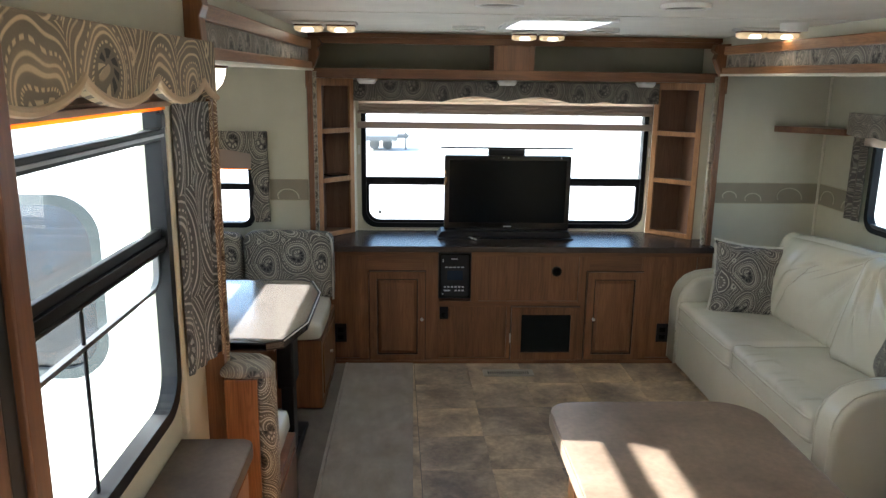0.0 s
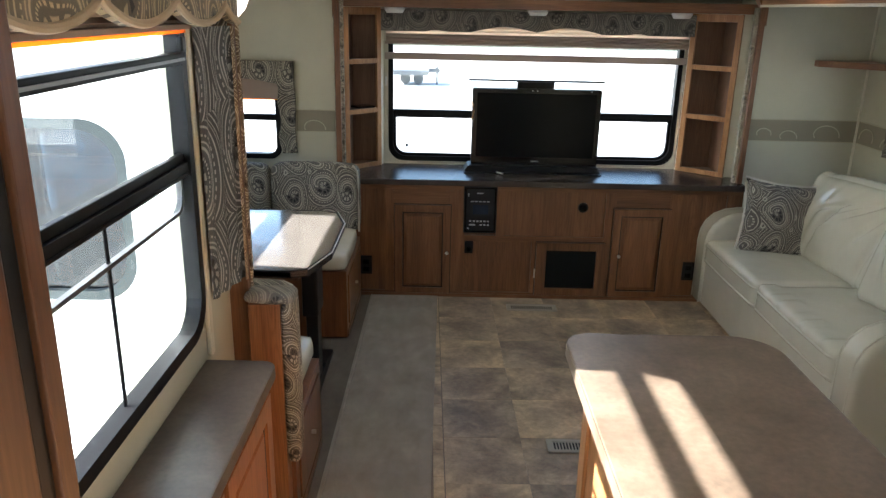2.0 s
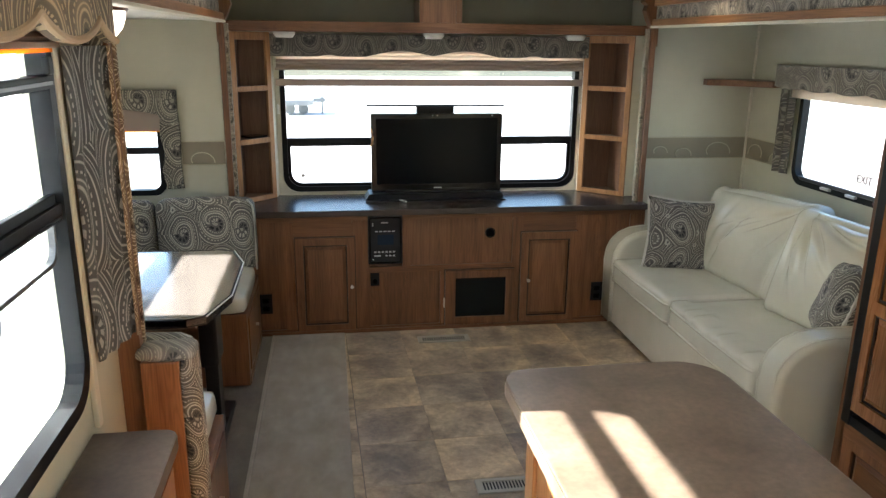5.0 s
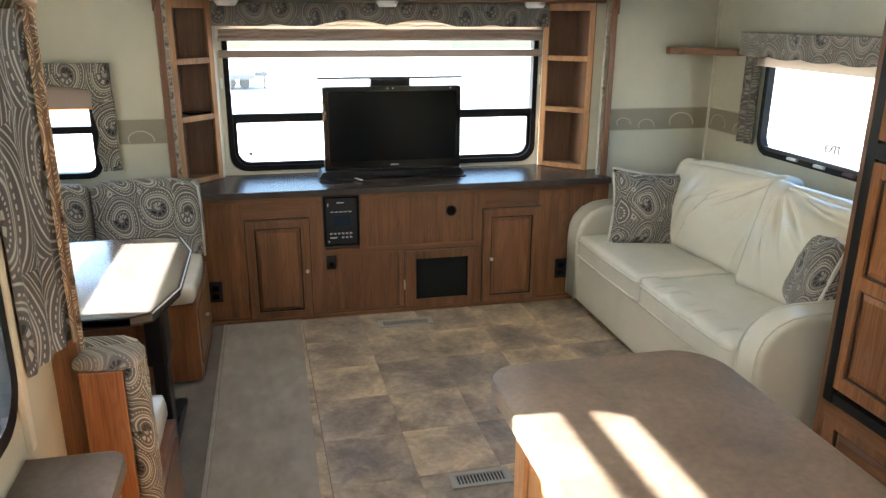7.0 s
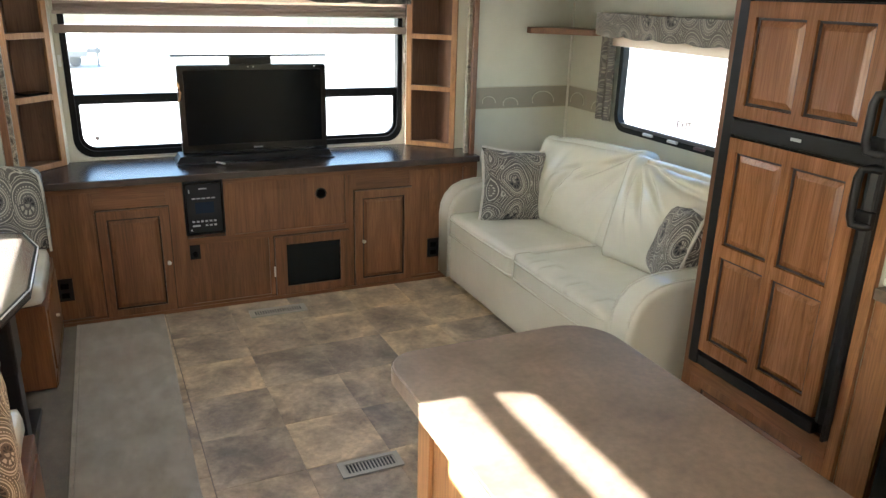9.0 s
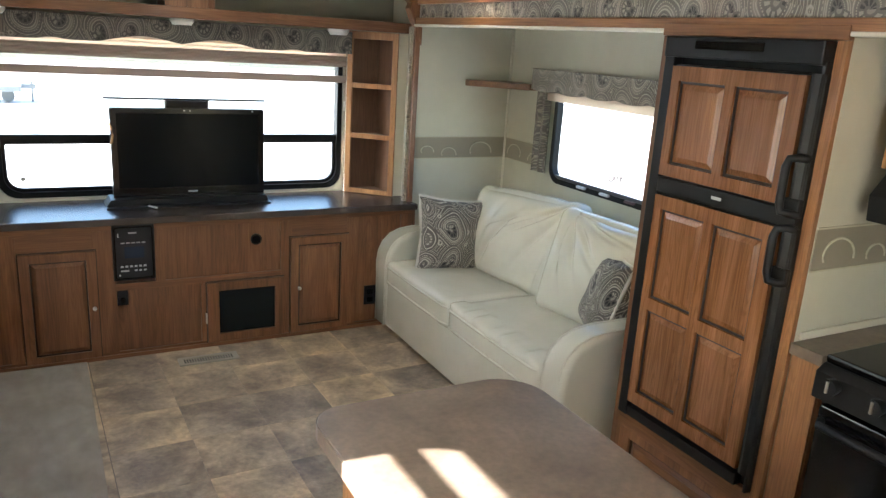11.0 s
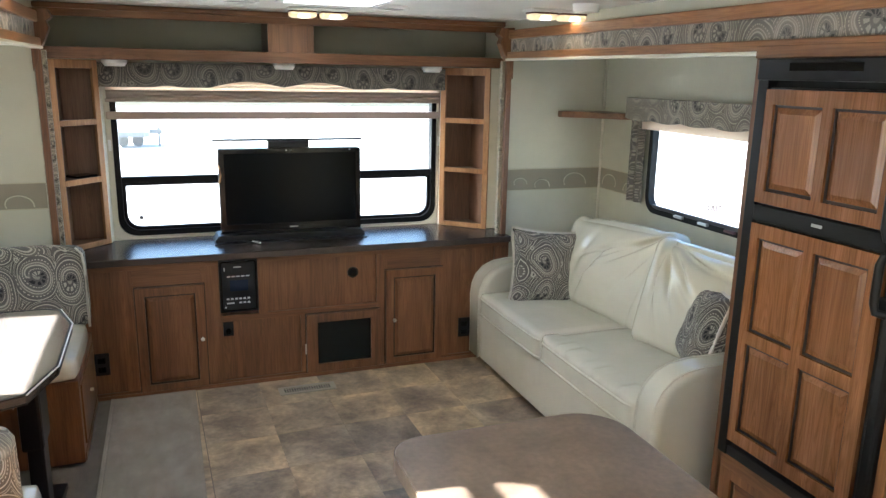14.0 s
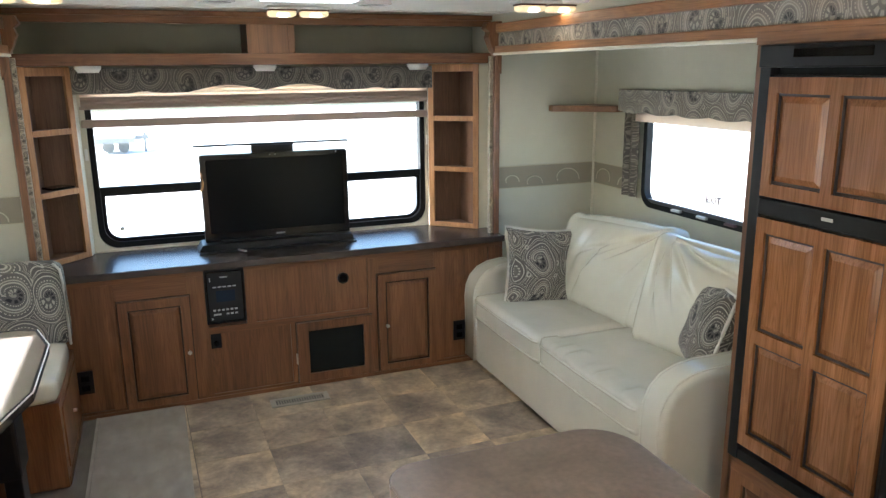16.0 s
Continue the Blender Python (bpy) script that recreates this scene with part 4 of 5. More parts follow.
part("jack", cyl(B(), (0.265, 0.322, 0.003), 0.013, 0.02, "z", 16), GLOSS, latch, turn=F)

top = thing("entertainment_counter", (0.68, 4.6, 0.733), "dark brown laminate counter under the rear window", "countertop")
part("worktop", bx(XL + 0.003, XR - 0.003, 4.362, YB - 0.013, 0.733, 0.768, 0.003), COUNTER, top)
part("edge_band", bx(XL + 0.003, XR - 0.003, 4.356, 4.361, 0.733, 0.766, 0.002), COUNTER, top, "dark laminate front edge")
part("rear_bead", bx(-0.30, 1.62, 4.834, 4.8465, 0.7685, 0.776, 0.002), CREAM, top, "cream sealing bead against the wall")

# stereo
r = thing("car_stereo", (0.33, 4.385, 0.43), "black wall-mounted stereo with buttons and a blue display", "stereo")
part("faceplate", box(B(), 0.227, 0.431, 0.431, 0.727, -0.004, 0.012, 0.006), BLACK, r, turn=F)
part("bezel", ring(B(), rrect(0.236, 0.422, 0.44, 0.718, 0.012), rrect(0.241, 0.417, 0.445, 0.713, 0.01), "z", 0.012, 0.0145), GLOSS, r, turn=F)
part("display", box(B(), 0.283, 0.378, 0.552, 0.612, 0.012, 0.0135), LCD, r, "dim blue display", turn=F)
for i in range(5):
    part("button", box(B(), 0.268 + 0.025 * i, 0.286 + 0.025 * i, 0.630, 0.637, 0.012, 0.015, 0.001), GREY, r, turn=F)
for i in range(6):
    part("button", box(B(), 0.262 + 0.022 * i, 0.276 + 0.022 * i, 0.503, 0.513, 0.012, 0.016, 0.001), GREY, r, turn=F)
for u0, u1 in ((0.262, 0.302), (0.328, 0.342), (0.350, 0.364), (0.372, 0.386)):
    part("button", box(B(), u0, u1, 0.480, 0.489, 0.012, 0.016, 0.001), GREY, r, turn=F)
part("brand_plate", box(B(), 0.305, 0.345, 0.682, 0.689, 0.012, 0.0135), GREY, r, turn=F)
part("socket", cyl(B(), (0.256, 0.462, 0.013), 0.005, 0.004, "z", 12), GREY, r, turn=F)
part("switch", box(B(), 0.253, 0.259, 0.665, 0.685, 0.012, 0.015), GREY, r, turn=F)

# television on its lift
tv = thing("television", (0.67, 4.7, 0.768), "black flat television on a pop-up lift, switched off", "television")
TV0, TV1, TZ0, TZ1 = 0.270, 1.080, 0.806, 1.292
part("casing", bx(TV0, TV1, 4.672, 4.735, TZ0, TZ1, 0.01), BLACK, tv)
part("bezel", ring(B(), rrect(TV0, TV1, TZ0, TZ1, 0.012), rrect(TV0 + 0.03, TV1 - 0.03, TZ0 + 0.055, TZ1 - 0.028, 0.004), "y", 4.66, 4.675), GLOSS, tv)
part("screen", bx(TV0 + 0.028, TV1 - 0.028, 4.667, 4.673, TZ0 + 0.053, TZ1 - 0.026), SCREEN, tv)
part("speaker_bar", bx(TV0 + 0.08, TV1 - 0.08, 4.655, 4.668, TZ0 + 0.004, TZ0 + 0.014, 0.003), BLACK, tv)
part("brand_plate", bx(0.655, 0.705, 4.6585, 4.6602, TZ0 + 0.026, TZ0 + 0.034), GREY, tv)
for u in (0.645, 0.675, 1.015):
    part("indicator", bx(u - 0.004, u + 0.004, 4.6585, 4.6602, TZ1 - 0.014, TZ1 - 0.008), GREY, tv)
part("stand", prism(B(), [(0.225, 0.774), (1.095, 0.774), (1.075, 0.812), (0.25, 0.812)], "y", 4.60, 4.76, 0.004), BLACK, tv)
part("lift_plate", bx(0.225, 1.095, 4.555, 4.79, 0.7684, 0.776, 0.002), BLACK, tv)
part("lift_column", bx(0.56, 0.79, 4.737, 4.77, 0.776, 1.33, 0.004), BLACK, tv)
part("lift_lid", bx(0.245, 1.10, 4.70, 4.74, 1.332, 1.342, 0.002), BLACK, tv)
part("bracket", bx(0.55, 0.77, 4.68, 4.74, 1.293, 1.332, 0.004), BLACK, tv)
part("cord", tube(B(), [(0.268, 4.672, 1.21), (0.274, 4.655, 1.185), (0.279, 4.653, 1.15), (0.274, 4.655, 1.115), (0.268, 4.668, 1.10)], 0.006, 6), mat("tan_cord", 0.6, 0, (0.46, 0.25, 0.10)), tv, "thin tan cord", True)
stick = thing("pen", (0.44, 4.55, 0.768), "small white stick lying on the dark counter", "pen")
part("body", box(B(), -0.006, 0.006, -0.035, 0.035, 0.0, 0.008, 0.002), WHITE, stick, turn=Matrix.Translation((0.45, 4.545, 0.7764)) @ Matrix.Rotation(radians(30), 4, "Z"))


# angled side towers with three cubbies each
def tower(name, p, q, label, back):
    """An open corner shelf whose face runs from p (front, outer) to q (rear, inner)."""
    t = thing(name, (*p, 0.769), label, "shelf", "corner shelves beside the rear window")
    d = Vector((q[0] - p[0], q[1] - p[1], 0))
    n = d.length
    d.normalize()
    o = Vector((d.y, -d.x, 0))
    if o.y > 0:
        o = -o
    turn = Matrix(((d.x, 0, o.x, p[0]), (d.y, 0, o.y, p[1]), (0, 1, 0, 0), (0, 0, 0, 1)))
    z0, z1 = 0.770, 1.760
    for nm, a, b, c_, e in (("stile", 0, 0.034, z0, z1), ("stile", n - 0.034, n, z0, z1), ("rail", 0.034, n - 0.034, z0, z0 + 0.03), ("rail", 0.034, n - 0.034, 1.118, 1.148), ("rail", 0.034, n - 0.034, 1.425, 1.455), ("rail", 0.034, n - 0.034, z1 - 0.045, z1)):
        part(nm, box(B(), a, b, c_, e, -0.018, 0.0, 0.002), OAK, t, turn=turn)
    yb = 4.835
    inx = q[0] + (back - q[0]) * (yb - q[1]) / (YB - 0.014 - q[1])
    e = math.copysign(0.012, q[0] - p[0])
    pin, qin = Vector(p) + Vector((e * 0.9, 0.022)), Vector(q) + Vector((-e * 0.4, 0.024))
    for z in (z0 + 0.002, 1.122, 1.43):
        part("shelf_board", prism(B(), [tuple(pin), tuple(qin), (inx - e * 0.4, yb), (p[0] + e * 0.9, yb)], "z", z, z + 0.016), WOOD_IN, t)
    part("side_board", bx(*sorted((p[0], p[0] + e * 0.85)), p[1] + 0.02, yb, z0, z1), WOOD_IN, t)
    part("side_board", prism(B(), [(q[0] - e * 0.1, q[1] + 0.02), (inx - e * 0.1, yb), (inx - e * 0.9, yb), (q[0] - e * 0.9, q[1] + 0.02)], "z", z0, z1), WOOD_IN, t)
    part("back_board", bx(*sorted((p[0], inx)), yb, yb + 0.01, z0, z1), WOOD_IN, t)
    # cream filler from the inner stile to the window wall
    k = math.copysign(0.001, q[0] - 0.7)
    part("filler", prism(B(), [(q[0], q[1] + 0.003), (back, YB - 0.014), (back + k, YB - 0.014), (q[0] + k, q[1] + 0.003)], "z", z0, z1), CREAM, t)
    return t


tower("corner_shelf", (-0.515, 4.56), (-0.312, 4.775), "oak corner shelf with three open cubbies on the counter", -0.302)
tower("corner_shelf", (1.868, 4.58), (1.632, 4.80), "oak corner shelf with three open cubbies beside the slide-out", 1.64)
bk = thing("booklet", (-0.44, 4.72, 1.147), "thin dark leaflet lying in the corner shelf", "booklet")
part("cover", box(B(), -0.06, 0.06, -0.05, 0.05, 0.0, 0.012, 0.002), GLOSS, bk, turn=Matrix.Translation((-0.43, 4.74, 1.148)) @ Matrix.Rotation(radians(40), 4, "Z"))
setting("corner_filler", bx(1.882, XR - 0.001, 4.60, YB - 0.013, 0.770, 1.76), CREAM, "cream filler strip beside the corner shelf", "trim")
setting("corner_filler_left", bx(XL + 0.001, -0.525, 4.60, YB - 0.013, 0.770, 1.76), CREAM, "cream filler strip beside the corner shelf", "trim")

# overhead cabinet
oh = thing("overhead_cabinet", (0.68, 4.6, 1.762), "brown wood overhead cabinet with two open compartments", "cabinet")
OZ0, OZ1 = 1.762, 2.027
part("bottom_board", bx(XL + 0.003, XR - 0.003, 4.582, YB - 0.014, OZ0 + 0.002, OZ0 + 0.018), WOOD_X, oh)
part("bottom_rail", bx(XL + 0.003, XR - 0.003, 4.56, 4.58, OZ0, OZ0 + 0.058, 0.003), WOOD_X, oh)
part("top_rail", bx(XL + 0.003, XR - 0.003, 4.56, 4.58, 1.965, OZ1, 0.003), WOOD_X, oh)
part("crown", bx(XL + 0.003, XR - 0.003, 4.545, 4.562, 2.0, OZ1, 0.004), WOOD_X, oh)
part("middle_panel", bx(0.553, 0.765, 4.562, 4.582, OZ0 + 0.058, 1.965), WOOD, oh)
part("middle_stile", bx(0.765, 0.80, 4.557, 4.582, OZ0 + 0.058, 1.965, 0.002), WOOD, oh)
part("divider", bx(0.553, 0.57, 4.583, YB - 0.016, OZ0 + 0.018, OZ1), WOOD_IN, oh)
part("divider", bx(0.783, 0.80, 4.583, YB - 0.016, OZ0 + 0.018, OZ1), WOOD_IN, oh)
part("back_panel", bx(XL + 0.003, XR - 0.003, YB - 0.024, YB - 0.015, OZ0 + 0.018, OZ1), WALL_SHADED, oh, "wallpapered back in a colour darkened for shade")
for u in (-0.222, 0.655, 1.535):
    p = thing("puck_light", (u, 4.70, 1.735), "round white puck light under the overhead cabinet", "lamp", "puck lights")
    part("base", cyl(B(), (u, 4.70, 1.754), 0.062, 0.016, "z", 28), WHITE, p, smooth=False)
    part("lens", cyl(B(), (u, 4.70, 1.738), 0.048, 0.018, "z", 28, 0.06), PUCK, p, smooth=False)

# ---- sofa ----
sofa = thing("sofa", (2.1, 3.5, 0.0), "cream leather two-seat sofa with rounded arms in the slide-out", "sofa")
SX, SY0, SY1 = 1.70, 2.515, 4.40
part("base", bx(SX + 0.035, 2.50, SY0 + 0.05, SY1 - 0.05, 0.06, 0.30, 0.02, 3), LEATHER, sofa, smooth=True)
part("front_panel", box(B(), SX + 0.012, SX + 0.06, SY0 + 0.15, SY1 - 0.15, 0.045, 0.335, 0.015, 3), LEATHER, sofa, smooth=True)


def arm(y0, y1, name):
    pts = [(SX, 0.05), (SX - 0.004, 0.42), (SX + 0.005, 0.49), (SX + 0.03, 0.545), (SX + 0.075, 0.59), (SX + 0.14, 0.617), (SX + 0.22, 0.628), (SX + 0.40, 0.628), (2.36, 0.632), (2.48, 0.64), (2.48, 0.05)]
    bm = prism(B(), pts, "y", y0, y1, 0.035, 4)
    ob = part(name, bm, LEATHER, sofa, smooth=True)
    ob.modifiers.new("even_normals", "WEIGHTED_NORMAL")
    edge = [(x, z) for x, z in pts[:9]]
    for y in (y0 - 0.0005, y1 + 0.0005):
        inset = 0.022 if y < (y0 + y1) / 2 else -0.022
        part("piping", tube(B(), [(x - 0.001, y + inset, z + 0.0) for x, z in edge], 0.0045, 6), LEATHER, ob, smooth=True)
    return ob


arm(SY0, SY0 + 0.15, "arm")
arm(SY1 - 0.165, SY1, "arm")
MID = 3.46
for y0, y1 in ((SY0 + 0.153, MID - 0.004), (MID + 0.004, SY1 - 0.168)):
    bm = soft_box(B(), SX - 0.012, 2.34, y0, y1, 0.318, 0.467, 0.028, 26, (0.004, 0, 0.012), 0.003, y0)
    for v_ in bm.verts:
        if v_.co.x < SX + 0.10 and y1 < 3.6:
            # pulled seams along the front edge of the nearer cushion
            v_.co.z += 0.014 * max(0, math.sin(v_.co.y * 62 + math.sin(v_.co.y * 17) * 2)) ** 2 * (1 if 0.40 < v_.co.z else 0.3)
    cu_ = part("seat_cushion", bm, LEATHER, sofa, smooth=True)
    for z in (0.345, 0.436):
        part("piping", tube(B(), [(SX + 0.04, y0 + 0.001, z), (SX - 0.004, y0 + 0.012, z), (SX - 0.0155, y0 + 0.04, z), (SX - 0.0185, (y0 + y1) / 2, z - 0.002), (SX - 0.0155, y1 - 0.04, z), (SX - 0.004, y1 - 0.012, z), (SX + 0.04, y1 - 0.001, z)], 0.006, 6), LEATHER, cu_, smooth=True)
part("back_frame", bx(2.36, 2.53, SY0 + 0.1, SY1 - 0.1, 0.3, 0.80, 0.04, 3), LEATHER, sofa, smooth=True)


def back_cushion(y0, y1, seed, skew, z, swing, folds):
    """A loose back cushion, slumped and creased; folds are (g, f, angle, depth, width) on its front."""
    w = y1 - y0
    bm = soft_box(B(), -0.085, 0.085, -w / 2, w / 2, -0.248, 0.27, 0.055, 60, (0.085, 0.0, 0.02), 0.004, seed)
    for v_ in bm.verts:
        f = (v_.co.z + 0.27) / 0.54
        g = v_.co.y / w
        front = max(0.0, min(1.0, 0.5 - v_.co.x * 6))
        for g0, f0, ang, depth, width in folds:
            a = radians(ang)
            du, dv = (g - g0) * w, (f - f0) * 0.54
            across = -du * math.sin(a) + dv * math.cos(a)
            along = du * math.cos(a) + dv * math.sin(a)
            k = math.exp(-(across / width) ** 2) * math.exp(-(along / 0.16) ** 2)
            v_.co.x += front * depth * 1.35 * k
        v_.co.z += skew * g * f
        corner = max(0, abs(g) - 0.36) * max(0, f - 0.7)
        v_.co.z += 0.55 * corner
        v_.co.x -= 0.02 * math.sin(g * 6 + seed) * f
    turn = Matrix.Translation((2.285, (y0 + y1) / 2, z)) @ Matrix.Rotation(radians(swing), 4, "Z") @ Matrix.Rotation(radians(17), 4, "Y")
    return part("back_cushion", bm, LEATHER, sofa, smooth=True, turn=turn)


back_cushion(2.69, 3.335, 3.3, 0.03, 0.672, 11.0, ((0.36, 0.80, 80, 0.022, 0.011), (0.27, 0.78, 58, 0.026, 0.013), (0.18, 0.84, 36, 0.024, 0.012), (0.31, 0.66, 70, -0.012, 0.012), (0.08, 0.90, 16, 0.022, 0.012), (-0.12, 0.86, 8, 0.020, 0.014), (0.24, 0.90, 40, -0.010, 0.012), (0.05, 0.60, 35, 0.010, 0.03), (-0.15, 0.6, 20, -0.010, 0.05)))
back_cushion(3.34, 4.17, 7.7, -0.06, 0.662, 5.0, ((-0.20, 0.70, 146, 0.026, 0.012), (-0.10, 0.60, 140, -0.016, 0.014), (-0.27, 0.82, 152, 0.024, 0.011), (0.03, 0.50, 122, 0.024, 0.014), (-0.33, 0.62, 122, 0.016, 0.012), (-0.05, 0.72, 158, 0.014, 0.012), (-0.38, 0.35, 100, 0.014, 0.016), (0.14, 0.62, 112, 0.010, 0.035)))
for y in (SY0 + 0.12, SY1 - 0.12):
    for x in (SX + 0.08, 2.4):
        part("leg", cyl(B(), (x, y, 0.03), 0.022, 0.06, "z", 14, 0.03), WOOD, sofa, "short brown wooden leg")


def pillow(name, turn, w, label):
    p = thing(name, turn.translation, label, "pillow", "throw pillows on the sofa")
    bm = B()
    n = 14
    h = w / 2
    grid = {}
    for s_ in (-1, 1):
        for i in range(n + 1):
            for j in range(n + 1):
                u, v_ = 2 * i / n - 1, 2 * j / n - 1
                edge = abs(u) == 1 or abs(v_) == 1
                if edge and s_ == 1:
                    grid[s_, i, j] = grid[-1, i, j]
                    continue
                pin = 1 - 0.10 * (1 - v_ * v_) * abs(u) ** 3
                pin2 = 1 - 0.10 * (1 - u * u) * abs(v_) ** 3
                th = 0.092 * ((1 - u ** 4) * (1 - v_ ** 4)) ** 0.55
                grid[s_, i, j] = bm.verts.new((u * h * pin, s_ * th + 0.006 * noise.noise(Vector((u * 2, v_ * 2, s_))), v_ * h * pin2))
    for s_ in (-1, 1):
        for i in range(n):
            for j in range(n):
                bm.faces.new((grid[s_, i, j], grid[s_, i + 1, j], grid[s_, i + 1, j + 1], grid[s_, i, j + 1]))
    bmesh.ops.recalc_face_normals(bm, faces=bm.faces)
    ob = part("cover", bm, FAB_PIL, p, smooth=True)
    edge = []
    for k in range(4):
        for i in range(n):
            f = 2 * i / n - 1
            u, v_ = ((f, -1), (1, f), (-f, 1), (-1, -f))[k]
            pin = 1 - 0.10 * (1 - v_ * v_) * abs(u) ** 3
            pin2 = 1 - 0.10 * (1 - u * u) * abs(v_) ** 3
            edge.append((u * h * pin, 0, v_ * h * pin2))
    cord = part("piping", tube(B(), edge, 0.0085, 6, True), PIPING, p, "cream cord edge", True)
    for o in (ob, cord):
        o.matrix_parent_inverse = Matrix()
    p.matrix_basis = turn
    return p


FAB_PIL = fabric("paisley_pillow", (0.135, 0.118, 0.098), (0.012, 0.012, 0.014), (0.44, 0.405, 0.33), 6.3, 0.10)
pillow("throw_pillow", Matrix.Translation((2.034, 4.04, 0.640)) @ Matrix.Rotation(radians(-12), 4, "Z") @ Matrix.Rotation(radians(-14), 4, "X") @ Matrix.Rotation(radians(4), 4, "Y"), 0.45, "grey paisley throw pillow with cream cord leaning on the far arm")
pillow("throw_pillow", Matrix.Translation((2.185, 2.855, 0.655)) @ Matrix.Rotation(radians(62), 4, "Z") @ Matrix.Rotation(radians(16), 4, "X"), 0.395, "grey paisley throw pillow with cream cord tucked behind the sofa arm")

shelf = tagged(part("corner_wall_shelf", prism(B(), [(2.275, SY - 0.004), (2.275, SY - 0.05), (2.32, SY - 0.075), (SRX - 0.10, 4.20), (SRX - 0.06, 4.155), (SRX - 0.004, 4.155), (SRX - 0.004, SY - 0.004)], "z", 1.478, 1.515, 0.005), WOOD_X), "small wooden corner shelf with rounded ends above the sofa", "shelf")

# ---- refrigerator in its enclosure ----
G = RIGHT  # u = -y
EY0, EY1 = 1.715, 2.412
en = thing("fridge_enclosure", (2.2, 2.05, 0.0), "brown wood surround built round the refrigerator", "cabinet")
part("side_panel", bx(FRIDGE_X, SRX - 0.004, EY1 - 0.018, EY1, 0.013, SZ - 0.002), WOOD, en)
part("side_panel", bx(FRIDGE_X, SRX - 0.004, EY0, EY0 + 0.018, 0.013, SZ - 0.002), WALL, en, "wallpapered side panel")
part("top_rail", box(B(), -EY1 + 0.0, -EY0, 1.792, SZ - 0.002, 0.0, 0.02, 0.002), WOOD_Y, en, turn=G)
part("header_board", box(B(), -EY1, -EY0, 1.7925, 1.832, 0.0205, 0.026, 0.002), TRIM_OAK_Y, en, "oak strip above the refrigerator", turn=G)
part("stile", box(B(), -EY1, -EY1 + 0.043, 0.013, 1.792, 0.0, 0.02, 0.002), WOOD, en, turn=G)
part("stile", box(B(), -EY0 - 0.035, -EY0, 0.013, 1.792, 0.0, 0.02, 0.002), TRIM_OAK, en, turn=G)
part("bottom_rail", box(B(), -EY1 + 0.028, -EY0 - 0.035, 0.31, 0.375, 0.0, 0.02, 0.002), WOOD_Y, en, turn=G)
part("toe_rail", box(B(), -EY1 + 0.028, -EY0 - 0.035, 0.013, 0.05, 0.0, 0.02, 0.002), WOOD_Y, en, turn=G)
panel_door(en, G, -EY1 + 0.028, -EY0 - 0.035, 0.05, 0.31, [(-EY1 + 0.10, -EY0 - 0.11, 0.085, 0.275)], "drawer_front", mats=(WOOD, WOOD_Y, WOOD_Y))

fr = thing("refrigerator", (2.2, 2.05, 0.376), "black-framed refrigerator with two wood-panelled doors", "refrigerator")
FY0, FY1 = EY0 + 0.036, EY1 - 0.045
part("body", box(B(), -FY1, -FY0, 0.378, 1.790, -0.6, 0.004), BLACK_M, fr, turn=G)
part("side_frame", box(B(), -FY1, -FY1 + 0.044, 0.378, 1.735, 0.004, 0.045, 0.004), BLACK, fr, turn=G)
part("side_frame", box(B(), -FY0 - 0.012, -FY0, 0.378, 1.735, 0.004, 0.045, 0.004), BLACK, fr, turn=G)
part("bottom_frame", box(B(), -FY1 + 0.028, -FY0 - 0.05, 0.378, 0.418, 0.004, 0.04, 0.004), BLACK, fr, turn=G)
part("control_panel", box(B(), -FY1 + 0.01, -FY0 - 0.002, 1.722, 1.790, 0.004, 0.062, 0.006), BLACK, fr, turn=G)
part("control_window", box(B(), -2.22, -1.95, 1.752, 1.778, 0.062, 0.065, 0.002), GLOSS, fr, turn=G)
DU0, DU1 = -FY1 + 0.052, -FY0 - 0.047
um = (DU0 + DU1) / 2
FW = wood("fridge_wood", "z", (0.135, 0.056, 0.023), (0.215, 0.096, 0.041), (0.285, 0.138, 0.064), 0.27)
